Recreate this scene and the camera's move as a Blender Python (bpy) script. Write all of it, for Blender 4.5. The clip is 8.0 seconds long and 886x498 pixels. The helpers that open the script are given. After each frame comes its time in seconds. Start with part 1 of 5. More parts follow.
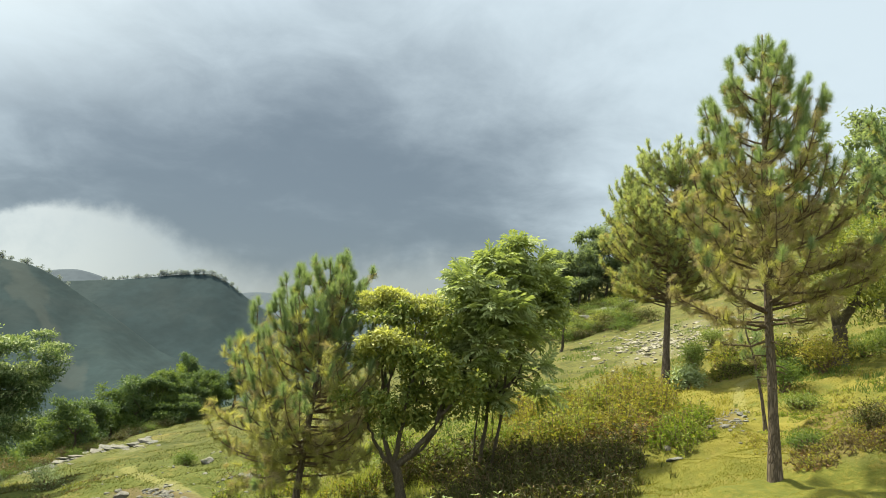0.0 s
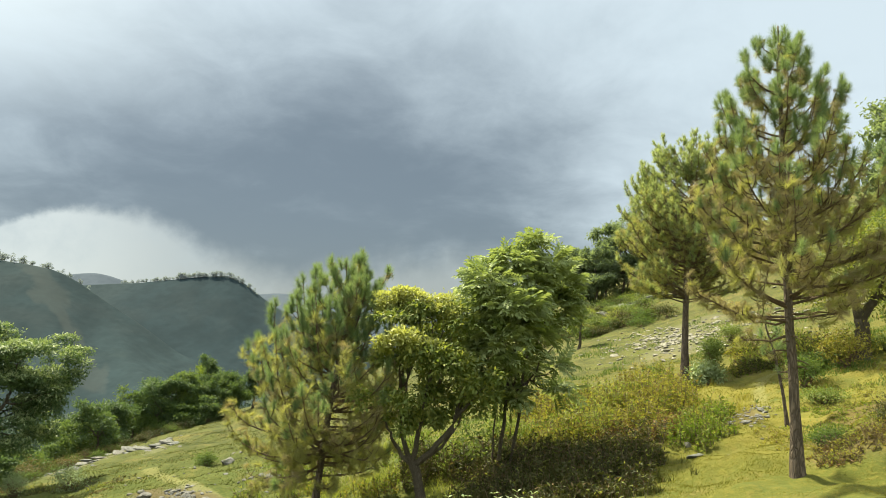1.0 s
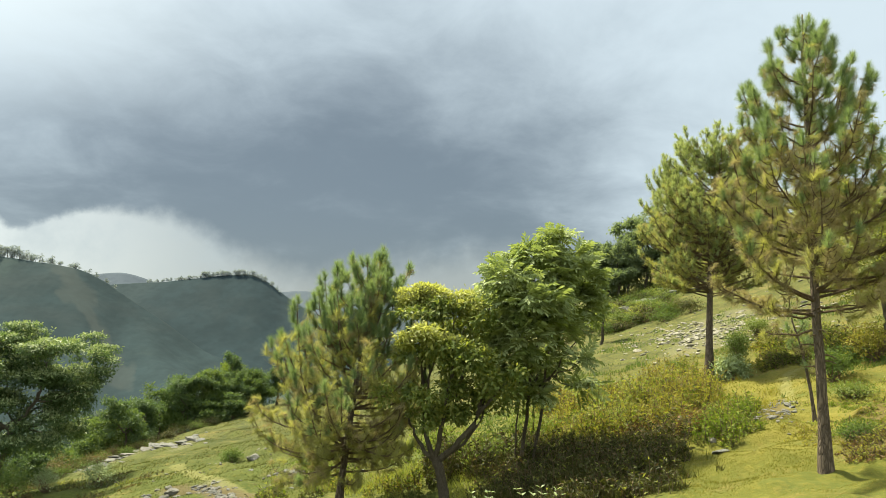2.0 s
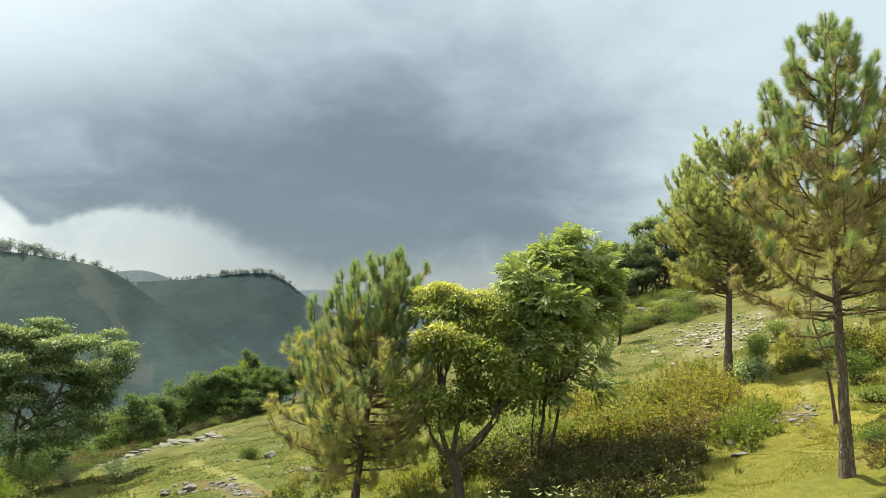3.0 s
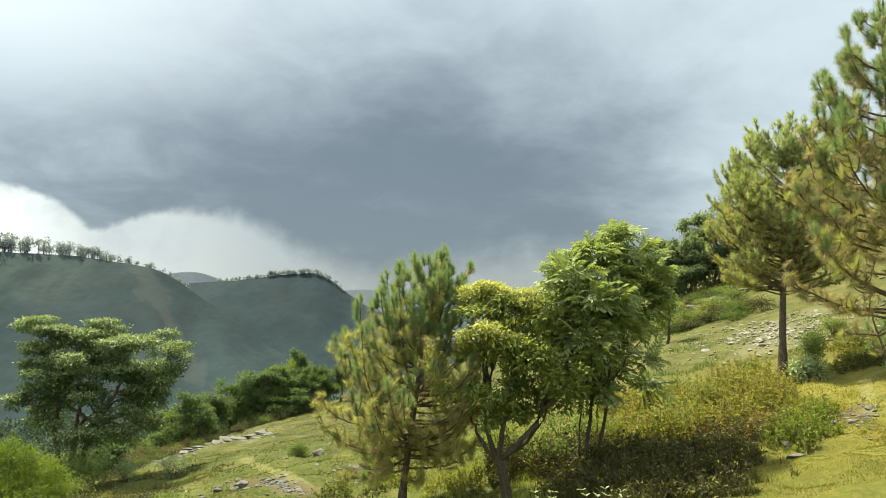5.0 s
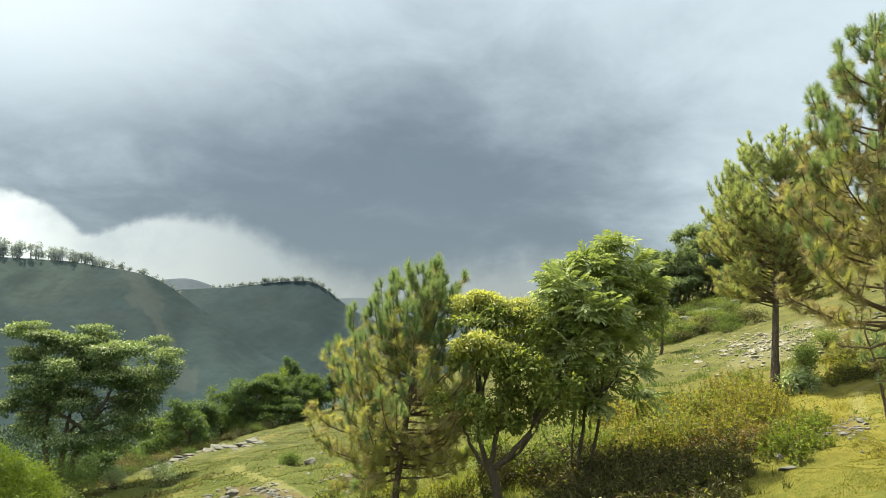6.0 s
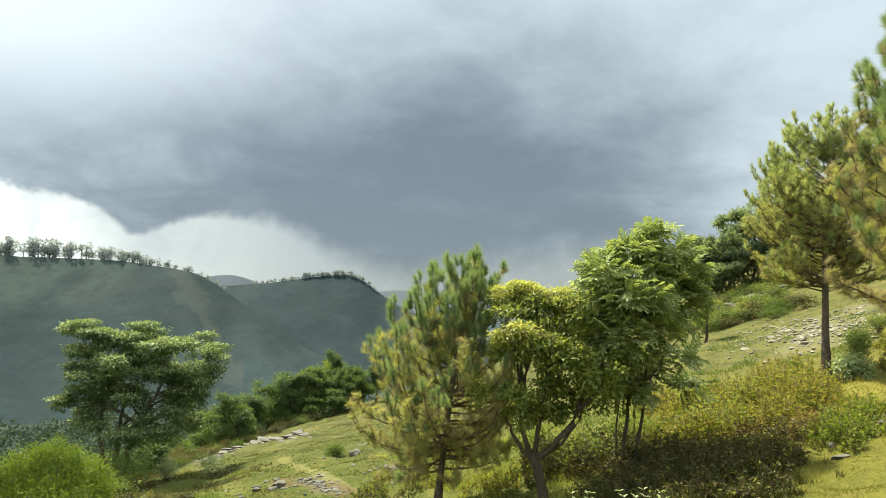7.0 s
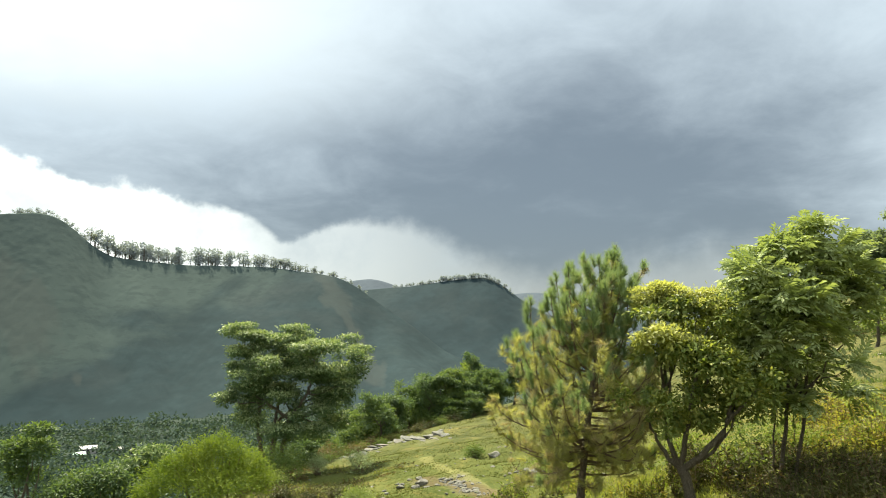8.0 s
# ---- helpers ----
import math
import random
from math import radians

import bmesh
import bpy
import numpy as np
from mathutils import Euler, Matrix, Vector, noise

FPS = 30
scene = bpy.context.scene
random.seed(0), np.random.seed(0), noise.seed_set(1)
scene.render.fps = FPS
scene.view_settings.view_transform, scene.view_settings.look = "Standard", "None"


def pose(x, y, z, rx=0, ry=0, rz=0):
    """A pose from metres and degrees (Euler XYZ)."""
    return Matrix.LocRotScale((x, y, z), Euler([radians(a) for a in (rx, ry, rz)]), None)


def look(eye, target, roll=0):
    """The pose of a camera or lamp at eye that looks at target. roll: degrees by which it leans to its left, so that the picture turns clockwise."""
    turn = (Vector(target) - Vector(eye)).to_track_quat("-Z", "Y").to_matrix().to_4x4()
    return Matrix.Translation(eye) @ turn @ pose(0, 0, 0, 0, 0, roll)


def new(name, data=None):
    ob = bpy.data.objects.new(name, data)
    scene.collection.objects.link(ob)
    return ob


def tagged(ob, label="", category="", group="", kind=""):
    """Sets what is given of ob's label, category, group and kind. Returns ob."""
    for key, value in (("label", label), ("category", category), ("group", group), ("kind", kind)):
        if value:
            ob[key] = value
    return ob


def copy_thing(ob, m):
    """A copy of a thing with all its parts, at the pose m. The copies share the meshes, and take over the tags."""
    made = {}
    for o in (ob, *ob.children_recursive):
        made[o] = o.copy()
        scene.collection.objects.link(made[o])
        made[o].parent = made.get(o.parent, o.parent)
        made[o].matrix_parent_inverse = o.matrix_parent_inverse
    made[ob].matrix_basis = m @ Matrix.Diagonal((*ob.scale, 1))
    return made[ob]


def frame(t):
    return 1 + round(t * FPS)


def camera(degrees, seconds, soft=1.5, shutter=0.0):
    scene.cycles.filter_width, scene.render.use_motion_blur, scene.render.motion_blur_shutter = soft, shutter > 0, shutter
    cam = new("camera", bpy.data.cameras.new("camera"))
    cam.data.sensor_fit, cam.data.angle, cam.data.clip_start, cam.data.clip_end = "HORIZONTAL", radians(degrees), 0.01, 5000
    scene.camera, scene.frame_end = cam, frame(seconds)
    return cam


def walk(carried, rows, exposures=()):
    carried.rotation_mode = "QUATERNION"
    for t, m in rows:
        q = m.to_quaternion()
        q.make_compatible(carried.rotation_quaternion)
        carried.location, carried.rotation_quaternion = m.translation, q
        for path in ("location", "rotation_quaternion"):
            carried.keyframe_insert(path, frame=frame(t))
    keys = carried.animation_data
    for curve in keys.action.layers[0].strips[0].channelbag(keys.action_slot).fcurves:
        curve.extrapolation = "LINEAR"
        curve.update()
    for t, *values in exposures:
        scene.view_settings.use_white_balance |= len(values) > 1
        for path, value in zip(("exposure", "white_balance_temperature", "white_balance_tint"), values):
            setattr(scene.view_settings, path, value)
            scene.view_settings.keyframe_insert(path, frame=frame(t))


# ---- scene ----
# ---------------------------------------------------------------- camera
cam = camera(65.84, 8.0, soft=0.7, shutter=0.12)
EYE = (0.0, 0.0, 1.6)
# seconds, yaw to the left, pitch up, lean to the right (degrees)
ROWS = [
    (0.0, 0.00, 7.00, -1.50), (0.5, -0.82, 6.97, -1.75), (1.0, 1.30, 6.87, -0.77), (1.5, 3.14, 6.66, -0.17),
    (1.7, 3.02, 6.51, -0.36), (2.8, 3.81, 6.70, -0.65), (3.0, 4.46, 6.48, -0.81), (3.5, 5.76, 6.76, -0.32),
    (4.0, 7.41, 6.49, -0.76), (4.5, 7.88, 6.40, -0.67), (4.7, 8.18, 6.35, -0.58), (5.8, 7.85, 6.63, -0.90),
    (6.0, 7.70, 7.11, -1.09), (6.5, 7.85, 7.18, -0.98), (7.0, 10.92, 6.36, -0.13), (7.5, 16.08, 5.97, -0.09),
    (8.0, 22.25, 6.54, -0.14),
]


def aim(yaw, pitch, lean):
    return pose(*EYE, 0, 0, yaw) @ pose(0, 0, 0, pitch) @ pose(0, 0, 0, 0, lean) @ pose(0, 0, 0, 90)


walk(cam, [(t, aim(yaw, pitch, lean)) for t, yaw, pitch, lean in ROWS], exposures=[(0.0, 1.2, 6600, 2), (6.5, 1.2, 6600, 2), (8.0, 1.3, 6600, 3)])

# ---------------------------------------------------------------- world and sun
SUN_AZ, SUN_EL = -45.0, 58.0  # degrees to the right of straight ahead, and up


class Nodes:
    """Short hand for node trees."""

    def __init__(self, tree):
        self.tree = tree
        tree.nodes.clear()

    def add(self, kind):
        return self.tree.nodes.new(kind)

    def link(self, a, b):
        self.tree.links.new(a, b)

    def put(self, socket, value):
        if isinstance(value, bpy.types.NodeSocket):
            self.link(value, socket)
        else:
            socket.default_value = value

    def math(self, op, a, b=0.0, c=0.0, clamp=False):
        n = self.add("ShaderNodeMath")
        n.operation, n.use_clamp = op, clamp
        for s, v in zip(n.inputs, (a, b, c)):
            self.put(s, v)
        return n.outputs[0]

    def ramp(self, value, a, b, lo=0.0, hi=1.0):
        n = self.add("ShaderNodeMapRange")
        n.interpolation_type = "SMOOTHSTEP"
        for s, v in zip(n.inputs, (value, a, b, lo, hi)):
            self.put(s, v)
        return n.outputs[0]

    def noise(self, vector, scale, detail=4.0, rough=0.55, colour=False, distortion=0.0):
        n = self.add("ShaderNodeTexNoise")
        self.put(n.inputs["Vector"], vector)
        n.inputs["Scale"].default_value = scale
        n.inputs["Detail"].default_value = detail
        n.inputs["Roughness"].default_value = rough
        n.inputs["Distortion"].default_value = distortion
        return n.outputs["Color" if colour else "Fac"]

    def mix(self, fac, a, b, blend="MIX"):
        n = self.add("ShaderNodeMix")
        n.data_type, n.blend_type = "RGBA", blend
        self.put(n.inputs[0], fac)
        for s, v in ((n.inputs[6], a), (n.inputs[7], b)):
            self.put(s, (*v, 1.0) if isinstance(v, tuple) and len(v) == 3 else v)
        return n.outputs[2]


def make_world():
    world = bpy.data.worlds.new("sky")
    scene.world = world
    world.use_nodes = True
    n = Nodes(world.node_tree)
    way = n.add("ShaderNodeTexCoord").outputs["Generated"]
    sep = n.add("ShaderNodeSeparateXYZ")
    n.link(way, sep.inputs[0])
    x, y, z = sep.outputs
    up = n.math("MAXIMUM", z, 0.0)
    # the cloud deck lies flat overhead: its pattern runs together towards the horizon
    flat = n.math("ADD", up, 0.28)
    deck = n.add("ShaderNodeCombineXYZ")
    n.link(n.math("DIVIDE", x, flat), deck.inputs[0])
    n.link(n.math("DIVIDE", y, flat), deck.inputs[1])
    big = n.noise(deck.outputs[0], 1.1, 5.0, 0.52, distortion=0.5)
    fine = n.noise(deck.outputs[0], 3.4, 6.0, 0.6, distortion=0.3)
    ragged = n.noise(way, 4.6, 7.0, 0.58)
    side = n.math("ARCTAN2", x, y)
    # storm cloud: a long dark mass ahead that reaches far round to the left, darkest near its base
    el = n.math("ADD", up, n.math("MULTIPLY", n.math("SUBTRACT", big, 0.5), 0.16))
    du = n.math("DIVIDE", n.math("ADD", side, 0.17), n.ramp(side, -0.30, -0.10, 0.86, 0.50))
    dv = n.math("DIVIDE", n.math("SUBTRACT", el, 0.165), n.ramp(side, -0.9, -0.2, 0.15, 0.27))
    core = n.math("EXPONENT", n.math("MULTIPLY", n.math("ADD", n.math("MULTIPLY", du, du), n.math("MULTIPLY", dv, dv)), -1.0))
    shape = n.math("ADD", core, n.math("MULTIPLY", n.math("SUBTRACT", big, 0.5), 0.80))
    shape = n.math("ADD", shape, n.math("MULTIPLY", n.math("SUBTRACT", fine, 0.5), 0.62))
    dark = n.ramp(shape, 0.02, 0.98)
    cloud = n.mix(dark, (0.74, 0.825, 0.925), (0.178, 0.214, 0.262))
    # thinner cloud towards the hidden sun
    left = n.ramp(side, -0.25, -1.1)
    high = n.ramp(n.math("ADD", up, n.math("MULTIPLY", n.math("SUBTRACT", fine, 0.5), 0.16)), 0.24, 0.42)
    cloud = n.mix(n.math("MULTIPLY", n.math("MULTIPLY", left, high), 0.8), cloud, (1.25, 1.30, 1.31))
    # the bright strip under the cloud's edge, with a lobe of cloud hanging into it
    edge = n.math("ADD", n.math("MULTIPLY", n.math("MAXIMUM", n.math("SUBTRACT", -0.6, side), 0.0), 0.17), n.ramp(side, -0.22, -0.60, 0.097, 0.156))
    lobe = n.math("DIVIDE", n.math("ADD", side, n.math("ADD", 0.625, n.math("MULTIPLY", n.math("SUBTRACT", ragged, 0.5), 0.08))), 0.036)
    edge = n.math("SUBTRACT", edge, n.math("MULTIPLY", n.math("EXPONENT", n.math("MULTIPLY", n.math("MULTIPLY", lobe, lobe), -1.0)), 0.034))
    edge = n.math("ADD", edge, n.math("MULTIPLY", n.math("SUBTRACT", ragged, 0.5), 0.16))
    crisp = n.ramp(side, -0.60, -0.28, 0.008, 0.028)
    gap = n.ramp(n.math("DIVIDE", n.math("SUBTRACT", up, edge), crisp), 1.0, -1.0)
    glow = n.ramp(side, -0.58, -0.84)
    strip = n.mix(glow, n.mix(n.ramp(side, -0.24, -0.62), (0.37, 0.40, 0.425), (0.72, 0.75, 0.77)), (1.5, 1.52, 1.5))
    strip = n.mix(n.ramp(n.noise(way, 8.0, 6.0, 0.6), 0.42, 0.68, 0.0, 0.6), strip, (0.50, 0.55, 0.60))
    ahead = n.ramp(side, 0.7, 0.2)
    cloud = n.mix(n.math("MULTIPLY", gap, ahead), cloud, strip)
    # broken, brighter cloud overhead and behind, out of view, added as fill light
    over = n.ramp(n.math("SUBTRACT", up, n.math("MULTIPLY", y, 0.6)), 0.05, 0.6)
    cloud = n.mix(n.math("MULTIPLY", over, 0.8), cloud, n.mix(fine, (2.0, 2.0, 1.95), (1.2, 1.27, 1.36)))
    sky = n.add("ShaderNodeTexSky")
    sky.sky_type, sky.sun_disc = "NISHITA", False
    sky.sun_elevation, sky.sun_rotation = radians(SUN_EL), radians(SUN_AZ)
    blue = n.mix(1.0, sky.outputs[0], (0.10, 0.10, 0.10), "MULTIPLY")
    half = n.mix(1.0, cloud, (0.435, 0.435, 0.435), "MULTIPLY")
    full = n.mix(0.93, blue, half)
    bg = n.add("ShaderNodeBackground")
    n.link(full, bg.inputs["Color"])
    bg.inputs["Strength"].default_value = 1.0
    out = n.add("ShaderNodeOutputWorld")
    n.link(bg.outputs[0], out.inputs[0])


make_world()
sun = new("sun", bpy.data.lights.new("sun", "SUN"))
sun.data.energy, sun.data.angle, sun.data.color = 5.3, radians(3.0), (1.0, 0.90, 0.70)
_a, _e = radians(SUN_AZ), radians(SUN_EL)
SUN_WAY = Vector((math.sin(_a) * math.cos(_e), math.cos(_a) * math.cos(_e), math.sin(_e)))
sun.matrix_world = look(SUN_WAY * 60, (0, 0, 0))


# ---------------------------------------------------------------- materials
def material(name):
    m = bpy.data.materials.new(name)
    m.use_nodes = True
    return m, Nodes(m.node_tree)


def finish(n, shader):
    out = n.add("ShaderNodeOutputMaterial")
    n.link(shader, out.inputs["Surface"])


def principled(n, colour, rough, bump=None, strength=0.4, distance=0.02, spec=0.3):
    p = n.add("ShaderNodeBsdfPrincipled")
    n.put(p.inputs["Base Color"], (*colour, 1.0) if isinstance(colour, tuple) else colour)
    n.put(p.inputs["Roughness"], rough)
    p.inputs["Specular IOR Level"].default_value = spec
    if bump is not None:
        b = n.add("ShaderNodeBump")
        b.inputs["Strength"].default_value = strength
        b.inputs["Distance"].default_value = distance
        n.link(bump, b.inputs["Height"])
        n.link(b.outputs[0], p.inputs["Normal"])
    return p.outputs[0]


def leaf_material(name, dark, light, through_light=0.35, rough=0.5, patch=1.2, old=None, spec=0.25):
    """Leaves: colour from leaf to leaf, clumps of paler growth, light that comes through the blade."""
    m, n = material(name)
    geo = n.add("ShaderNodeNewGeometry")
    rand = geo.outputs["Random Per Island"]
    own = n.add("ShaderNodeObjectInfo").outputs["Random"]
    clump = n.ramp(n.noise(geo.outputs["Position"], patch, 3.0), 0.3, 0.7)
    fac = n.math("ADD", n.math("MULTIPLY", rand, 0.5), n.math("ADD", n.math("MULTIPLY", clump, 0.38), n.math("MULTIPLY", own, 0.12)))
    col = n.mix(fac, dark, light)
    if old:
        dry = n.ramp(n.math("FRACT", n.math("MULTIPLY", rand, 17.3)), 0.86, 0.95)
        col = n.mix(n.math("MULTIPLY", dry, 0.8), col, old)
    body = principled(n, col, rough, spec=spec)
    trans = n.add("ShaderNodeBsdfTranslucent")
    n.link(n.mix(1.0, col, (1.15, 1.15, 0.55), "MULTIPLY"), trans.inputs["Color"])
    mix = n.add("ShaderNodeMixShader")
    mix.inputs[0].default_value = through_light
    n.link(body, mix.inputs[1])
    n.link(trans.outputs[0], mix.inputs[2])
    finish(n, mix.outputs[0])
    return m


def bark_material(name, dark, light, scale=9.0):
    m, n = material(name)
    obj = n.add("ShaderNodeTexCoord").outputs["Object"]
    mp = n.add("ShaderNodeMapping")
    mp.inputs["Scale"].default_value = (1.0, 1.0, 0.22)
    n.link(obj, mp.inputs["Vector"])
    rough = n.noise(mp.outputs[0], scale * 1.5, 4.0, 0.6)
    vor = n.add("ShaderNodeTexVoronoi")
    vor.feature = "DISTANCE_TO_EDGE"
    n.link(n.mix(0.25, mp.outputs[0], n.noise(mp.outputs[0], scale, 3.0, colour=True), "ADD"), vor.inputs["Vector"])
    vor.inputs["Scale"].default_value = scale * 2.6
    plates = n.ramp(vor.outputs["Distance"], 0.0, 0.22)
    grain = n.noise(mp.outputs[0], scale * 5, 5.0, 0.65)
    col = n.mix(n.math("MULTIPLY", n.math("ADD", n.math("MULTIPLY", plates, 0.5), n.math("MULTIPLY", rough, 0.7)), grain), dark, light)
    col = n.mix(n.ramp(n.noise(obj, 1.7, 3.0), 0.5, 0.75, 0.0, 0.45), col, (0.17, 0.16, 0.13))
    h = n.math("ADD", n.math("MULTIPLY", plates, 0.7), n.math("MULTIPLY", grain, 0.4))
    finish(n, principled(n, col, 0.9, h, 0.9, 0.03, 0.15))
    return m


def ground_material():
    """Grazed turf, yellowing in patches, with bare soil showing through; woods far down the valley."""
    m, n = material("turf")
    pos = n.add("ShaderNodeNewGeometry").outputs["Position"]
    a = n.noise(pos, 0.16, 4.0, 0.55)
    b = n.noise(pos, 0.9, 5.0, 0.6)
    c = n.noise(pos, 9.0, 5.0, 0.7)
    sep = n.add("ShaderNodeSeparateXYZ")
    n.link(pos, sep.inputs[0])
    arid = n.ramp(sep.outputs[0], -5.0, 7.0)  # drier on the sunny slope to the right
    green = n.mix(n.ramp(a, 0.36, 0.64), (0.048, 0.062, 0.014), (0.084, 0.094, 0.024))
    gold = n.mix(n.ramp(a, 0.36, 0.64), (0.088, 0.094, 0.018), (0.148, 0.132, 0.027))
    col = n.mix(arid, green, gold)
    col = n.mix(n.ramp(sep.outputs[1], 20.0, 36.0, 0.0, 0.92), col, n.mix(n.ramp(b, 0.35, 0.65), (0.036, 0.046, 0.017), (0.088, 0.084, 0.030)))  # rough pasture higher up
    col = n.mix(n.ramp(b, 0.42, 0.70, 0.0, 0.7), col, (0.060, 0.080, 0.020))
    col = n.mix(n.ramp(c, 0.45, 0.75, 0.0, 0.65), col, n.mix(arid, (0.140, 0.135, 0.030), (0.19, 0.162, 0.036)))
    bare = n.math("MULTIPLY", n.ramp(n.noise(pos, 0.55, 6.0, 0.65), 0.50, 0.66), n.ramp(c, 0.35, 0.6))
    col = n.mix(n.math("MULTIPLY", bare, 0.7), col, (0.16, 0.128, 0.044))
    worn = n.add("ShaderNodeAttribute")
    worn.attribute_name = "worn"
    trod = n.ramp(n.math("ADD", worn.outputs["Fac"], n.math("MULTIPLY", n.math("SUBTRACT", c, 0.5), 0.5)), 0.18, 0.6)
    col = n.mix(n.math("MULTIPLY", trod, 0.5), col, n.mix(b, (0.150, 0.145, 0.055), (0.220, 0.205, 0.085)))
    stony = n.add("ShaderNodeAttribute")
    stony.attribute_name = "stony"
    scree = n.ramp(n.math("ADD", stony.outputs["Fac"], n.math("SUBTRACT", c, 0.5)), 0.35, 0.8)
    col = n.mix(n.math("MULTIPLY", scree, 0.5), col, n.mix(c, (0.095, 0.095, 0.042), (0.180, 0.168, 0.110)))
    soil = n.add("ShaderNodeAttribute")
    soil.attribute_name = "soil"
    earth = n.ramp(n.math("ADD", soil.outputs["Fac"], n.math("MULTIPLY", n.math("SUBTRACT", b, 0.5), 1.6)), 0.3, 0.9)
    col = n.mix(n.math("MULTIPLY", earth, 0.65), col, n.mix(c, (0.046, 0.031, 0.015), (0.118, 0.084, 0.042)))
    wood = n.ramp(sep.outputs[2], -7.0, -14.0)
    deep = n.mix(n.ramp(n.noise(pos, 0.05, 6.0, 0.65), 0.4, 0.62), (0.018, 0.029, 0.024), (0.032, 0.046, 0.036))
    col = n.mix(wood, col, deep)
    h = n.math("ADD", n.math("MULTIPLY", b, 0.5), n.math("MULTIPLY", c, 0.5))
    finish(n, principled(n, col, 0.95, h, 0.8, 0.08, 0.1))
    return m


def stone_material(name, dark, light):
    m, n = material(name)
    obj = n.add("ShaderNodeTexCoord").outputs["Object"]
    own = n.add("ShaderNodeObjectInfo").outputs["Random"]
    c = n.noise(obj, 3.5, 7.0, 0.68)
    col = n.mix(n.ramp(c, 0.3, 0.72), dark, light)
    col = n.mix(n.math("MULTIPLY", own, 0.55), col, (0.20, 0.18, 0.15))
    col = n.mix(n.ramp(n.noise(obj, 1.3, 4.0), 0.56, 0.68, 0.0, 0.7), col, (0.12, 0.13, 0.06))
    finish(n, principled(n, col, 0.88, c, 0.8, 0.06, 0.2))
    return m


def slope_material(name, wood, pale, earth, scale=1.0):
    """A wooded mountain side with paler grassy, brown and scree patches, and haze put in as paleness to the left."""
    m, n = material(name)
    place = n.add("ShaderNodeNewGeometry").outputs["Position"]
    mp = n.add("ShaderNodeMapping")
    mp.inputs["Scale"].default_value = (0.75, 0.4, 1.0)
    n.link(place, mp.inputs["Vector"])
    pos = mp.outputs[0]
    a = n.noise(pos, 0.011 * scale, 6.0, 0.6, distortion=0.6)
    b = n.noise(pos, 0.05 * scale, 7.0, 0.62)
    c = n.noise(pos, 0.17 * scale, 3.0, 0.6)
    d = n.noise(pos, 0.018 * scale, 5.0, 0.6, distortion=0.2)
    col = n.mix(n.ramp(b, 0.36, 0.66), tuple(0.88 * v for v in wood), tuple(1.12 * v for v in wood))
    col = n.mix(n.ramp(d, 0.46, 0.70, 0.0, 0.7), col, earth)
    sep = n.add("ShaderNodeSeparateXYZ")
    n.link(place, sep.inputs[0])
    pale_haze = n.math("ADD", a, n.ramp(sep.outputs[0], -360.0, -480.0, 0.0, 0.34))  # pale grassland, spread wider to the left to put in the bright haze
    col = n.mix(n.ramp(pale_haze, 0.52, 0.76, 0.0, 0.8), col, pale)
    col = n.mix(n.ramp(c, 0.46, 0.60, 0.0, 0.25), col, tuple(0.75 * v for v in wood))
    scar = n.add("ShaderNodeAttribute")
    scar.attribute_name = "scar"
    open_ground = n.ramp(n.math("ADD", scar.outputs["Fac"], n.math("MULTIPLY", n.math("SUBTRACT", b, 0.5), 1.2)), 0.25, 0.9)
    col = n.mix(n.math("MULTIPLY", open_ground, 0.4), col, (0.058, 0.066, 0.062))
    finish(n, principled(n, col, 0.95, n.math("ADD", n.math("MULTIPLY", b, 0.5), n.math("MULTIPLY", c, 0.4)), 0.05, 3.0, 0.05))
    return m


def plain_material(name, colour, rough=0.7, spots=0.25):
    m, n = material(name)
    pos = n.add("ShaderNodeTexCoord").outputs["Object"]
    c = n.noise(pos, 1.5, 6.0, 0.65)
    col = n.mix(n.ramp(c, 0.35, 0.75, 0.0, spots), colour, tuple(0.5 * v for v in colour))
    finish(n, principled(n, col, rough, c, 0.2, 0.02))
    return m


TURF = ground_material()
STONE = stone_material("limestone", (0.135, 0.126, 0.095), (0.345, 0.325, 0.262))
GREY_STONE = stone_material("grey_limestone", (0.075, 0.078, 0.072), (0.20, 0.20, 0.185))
PINE_BARK = bark_material("pine_bark", (0.036, 0.029, 0.022), (0.27, 0.215, 0.160), 7.0)
TWIG_BARK = bark_material("twig_bark", (0.10, 0.072, 0.045), (0.30, 0.22, 0.14), 20.0)
GREY_BARK = bark_material("grey_bark", (0.046, 0.040, 0.029), (0.215, 0.182, 0.128), 14.0)
NEEDLE = leaf_material("pine_needle", (0.132, 0.202, 0.112), (0.272, 0.342, 0.188), 0.5, 0.42, 0.9)
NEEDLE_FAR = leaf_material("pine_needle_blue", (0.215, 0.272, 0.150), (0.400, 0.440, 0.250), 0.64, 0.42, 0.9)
NEEDLE_DRY = leaf_material("pine_needle_dry", (0.245, 0.208, 0.130), (0.385, 0.335, 0.215), 0.55, 0.5, 0.9)
NEEDLE_OLIVE = leaf_material("pine_needle_olive", (0.255, 0.265, 0.118), (0.430, 0.418, 0.190), 0.62, 0.45, 0.9)
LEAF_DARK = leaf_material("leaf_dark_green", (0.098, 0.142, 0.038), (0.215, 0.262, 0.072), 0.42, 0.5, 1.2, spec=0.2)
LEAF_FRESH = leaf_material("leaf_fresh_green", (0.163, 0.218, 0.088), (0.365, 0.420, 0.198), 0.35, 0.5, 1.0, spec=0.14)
LEAF_FLUSH = leaf_material("leaf_yellow_flush", (0.350, 0.375, 0.110), (0.560, 0.560, 0.235), 0.42, 0.42, 1.5)
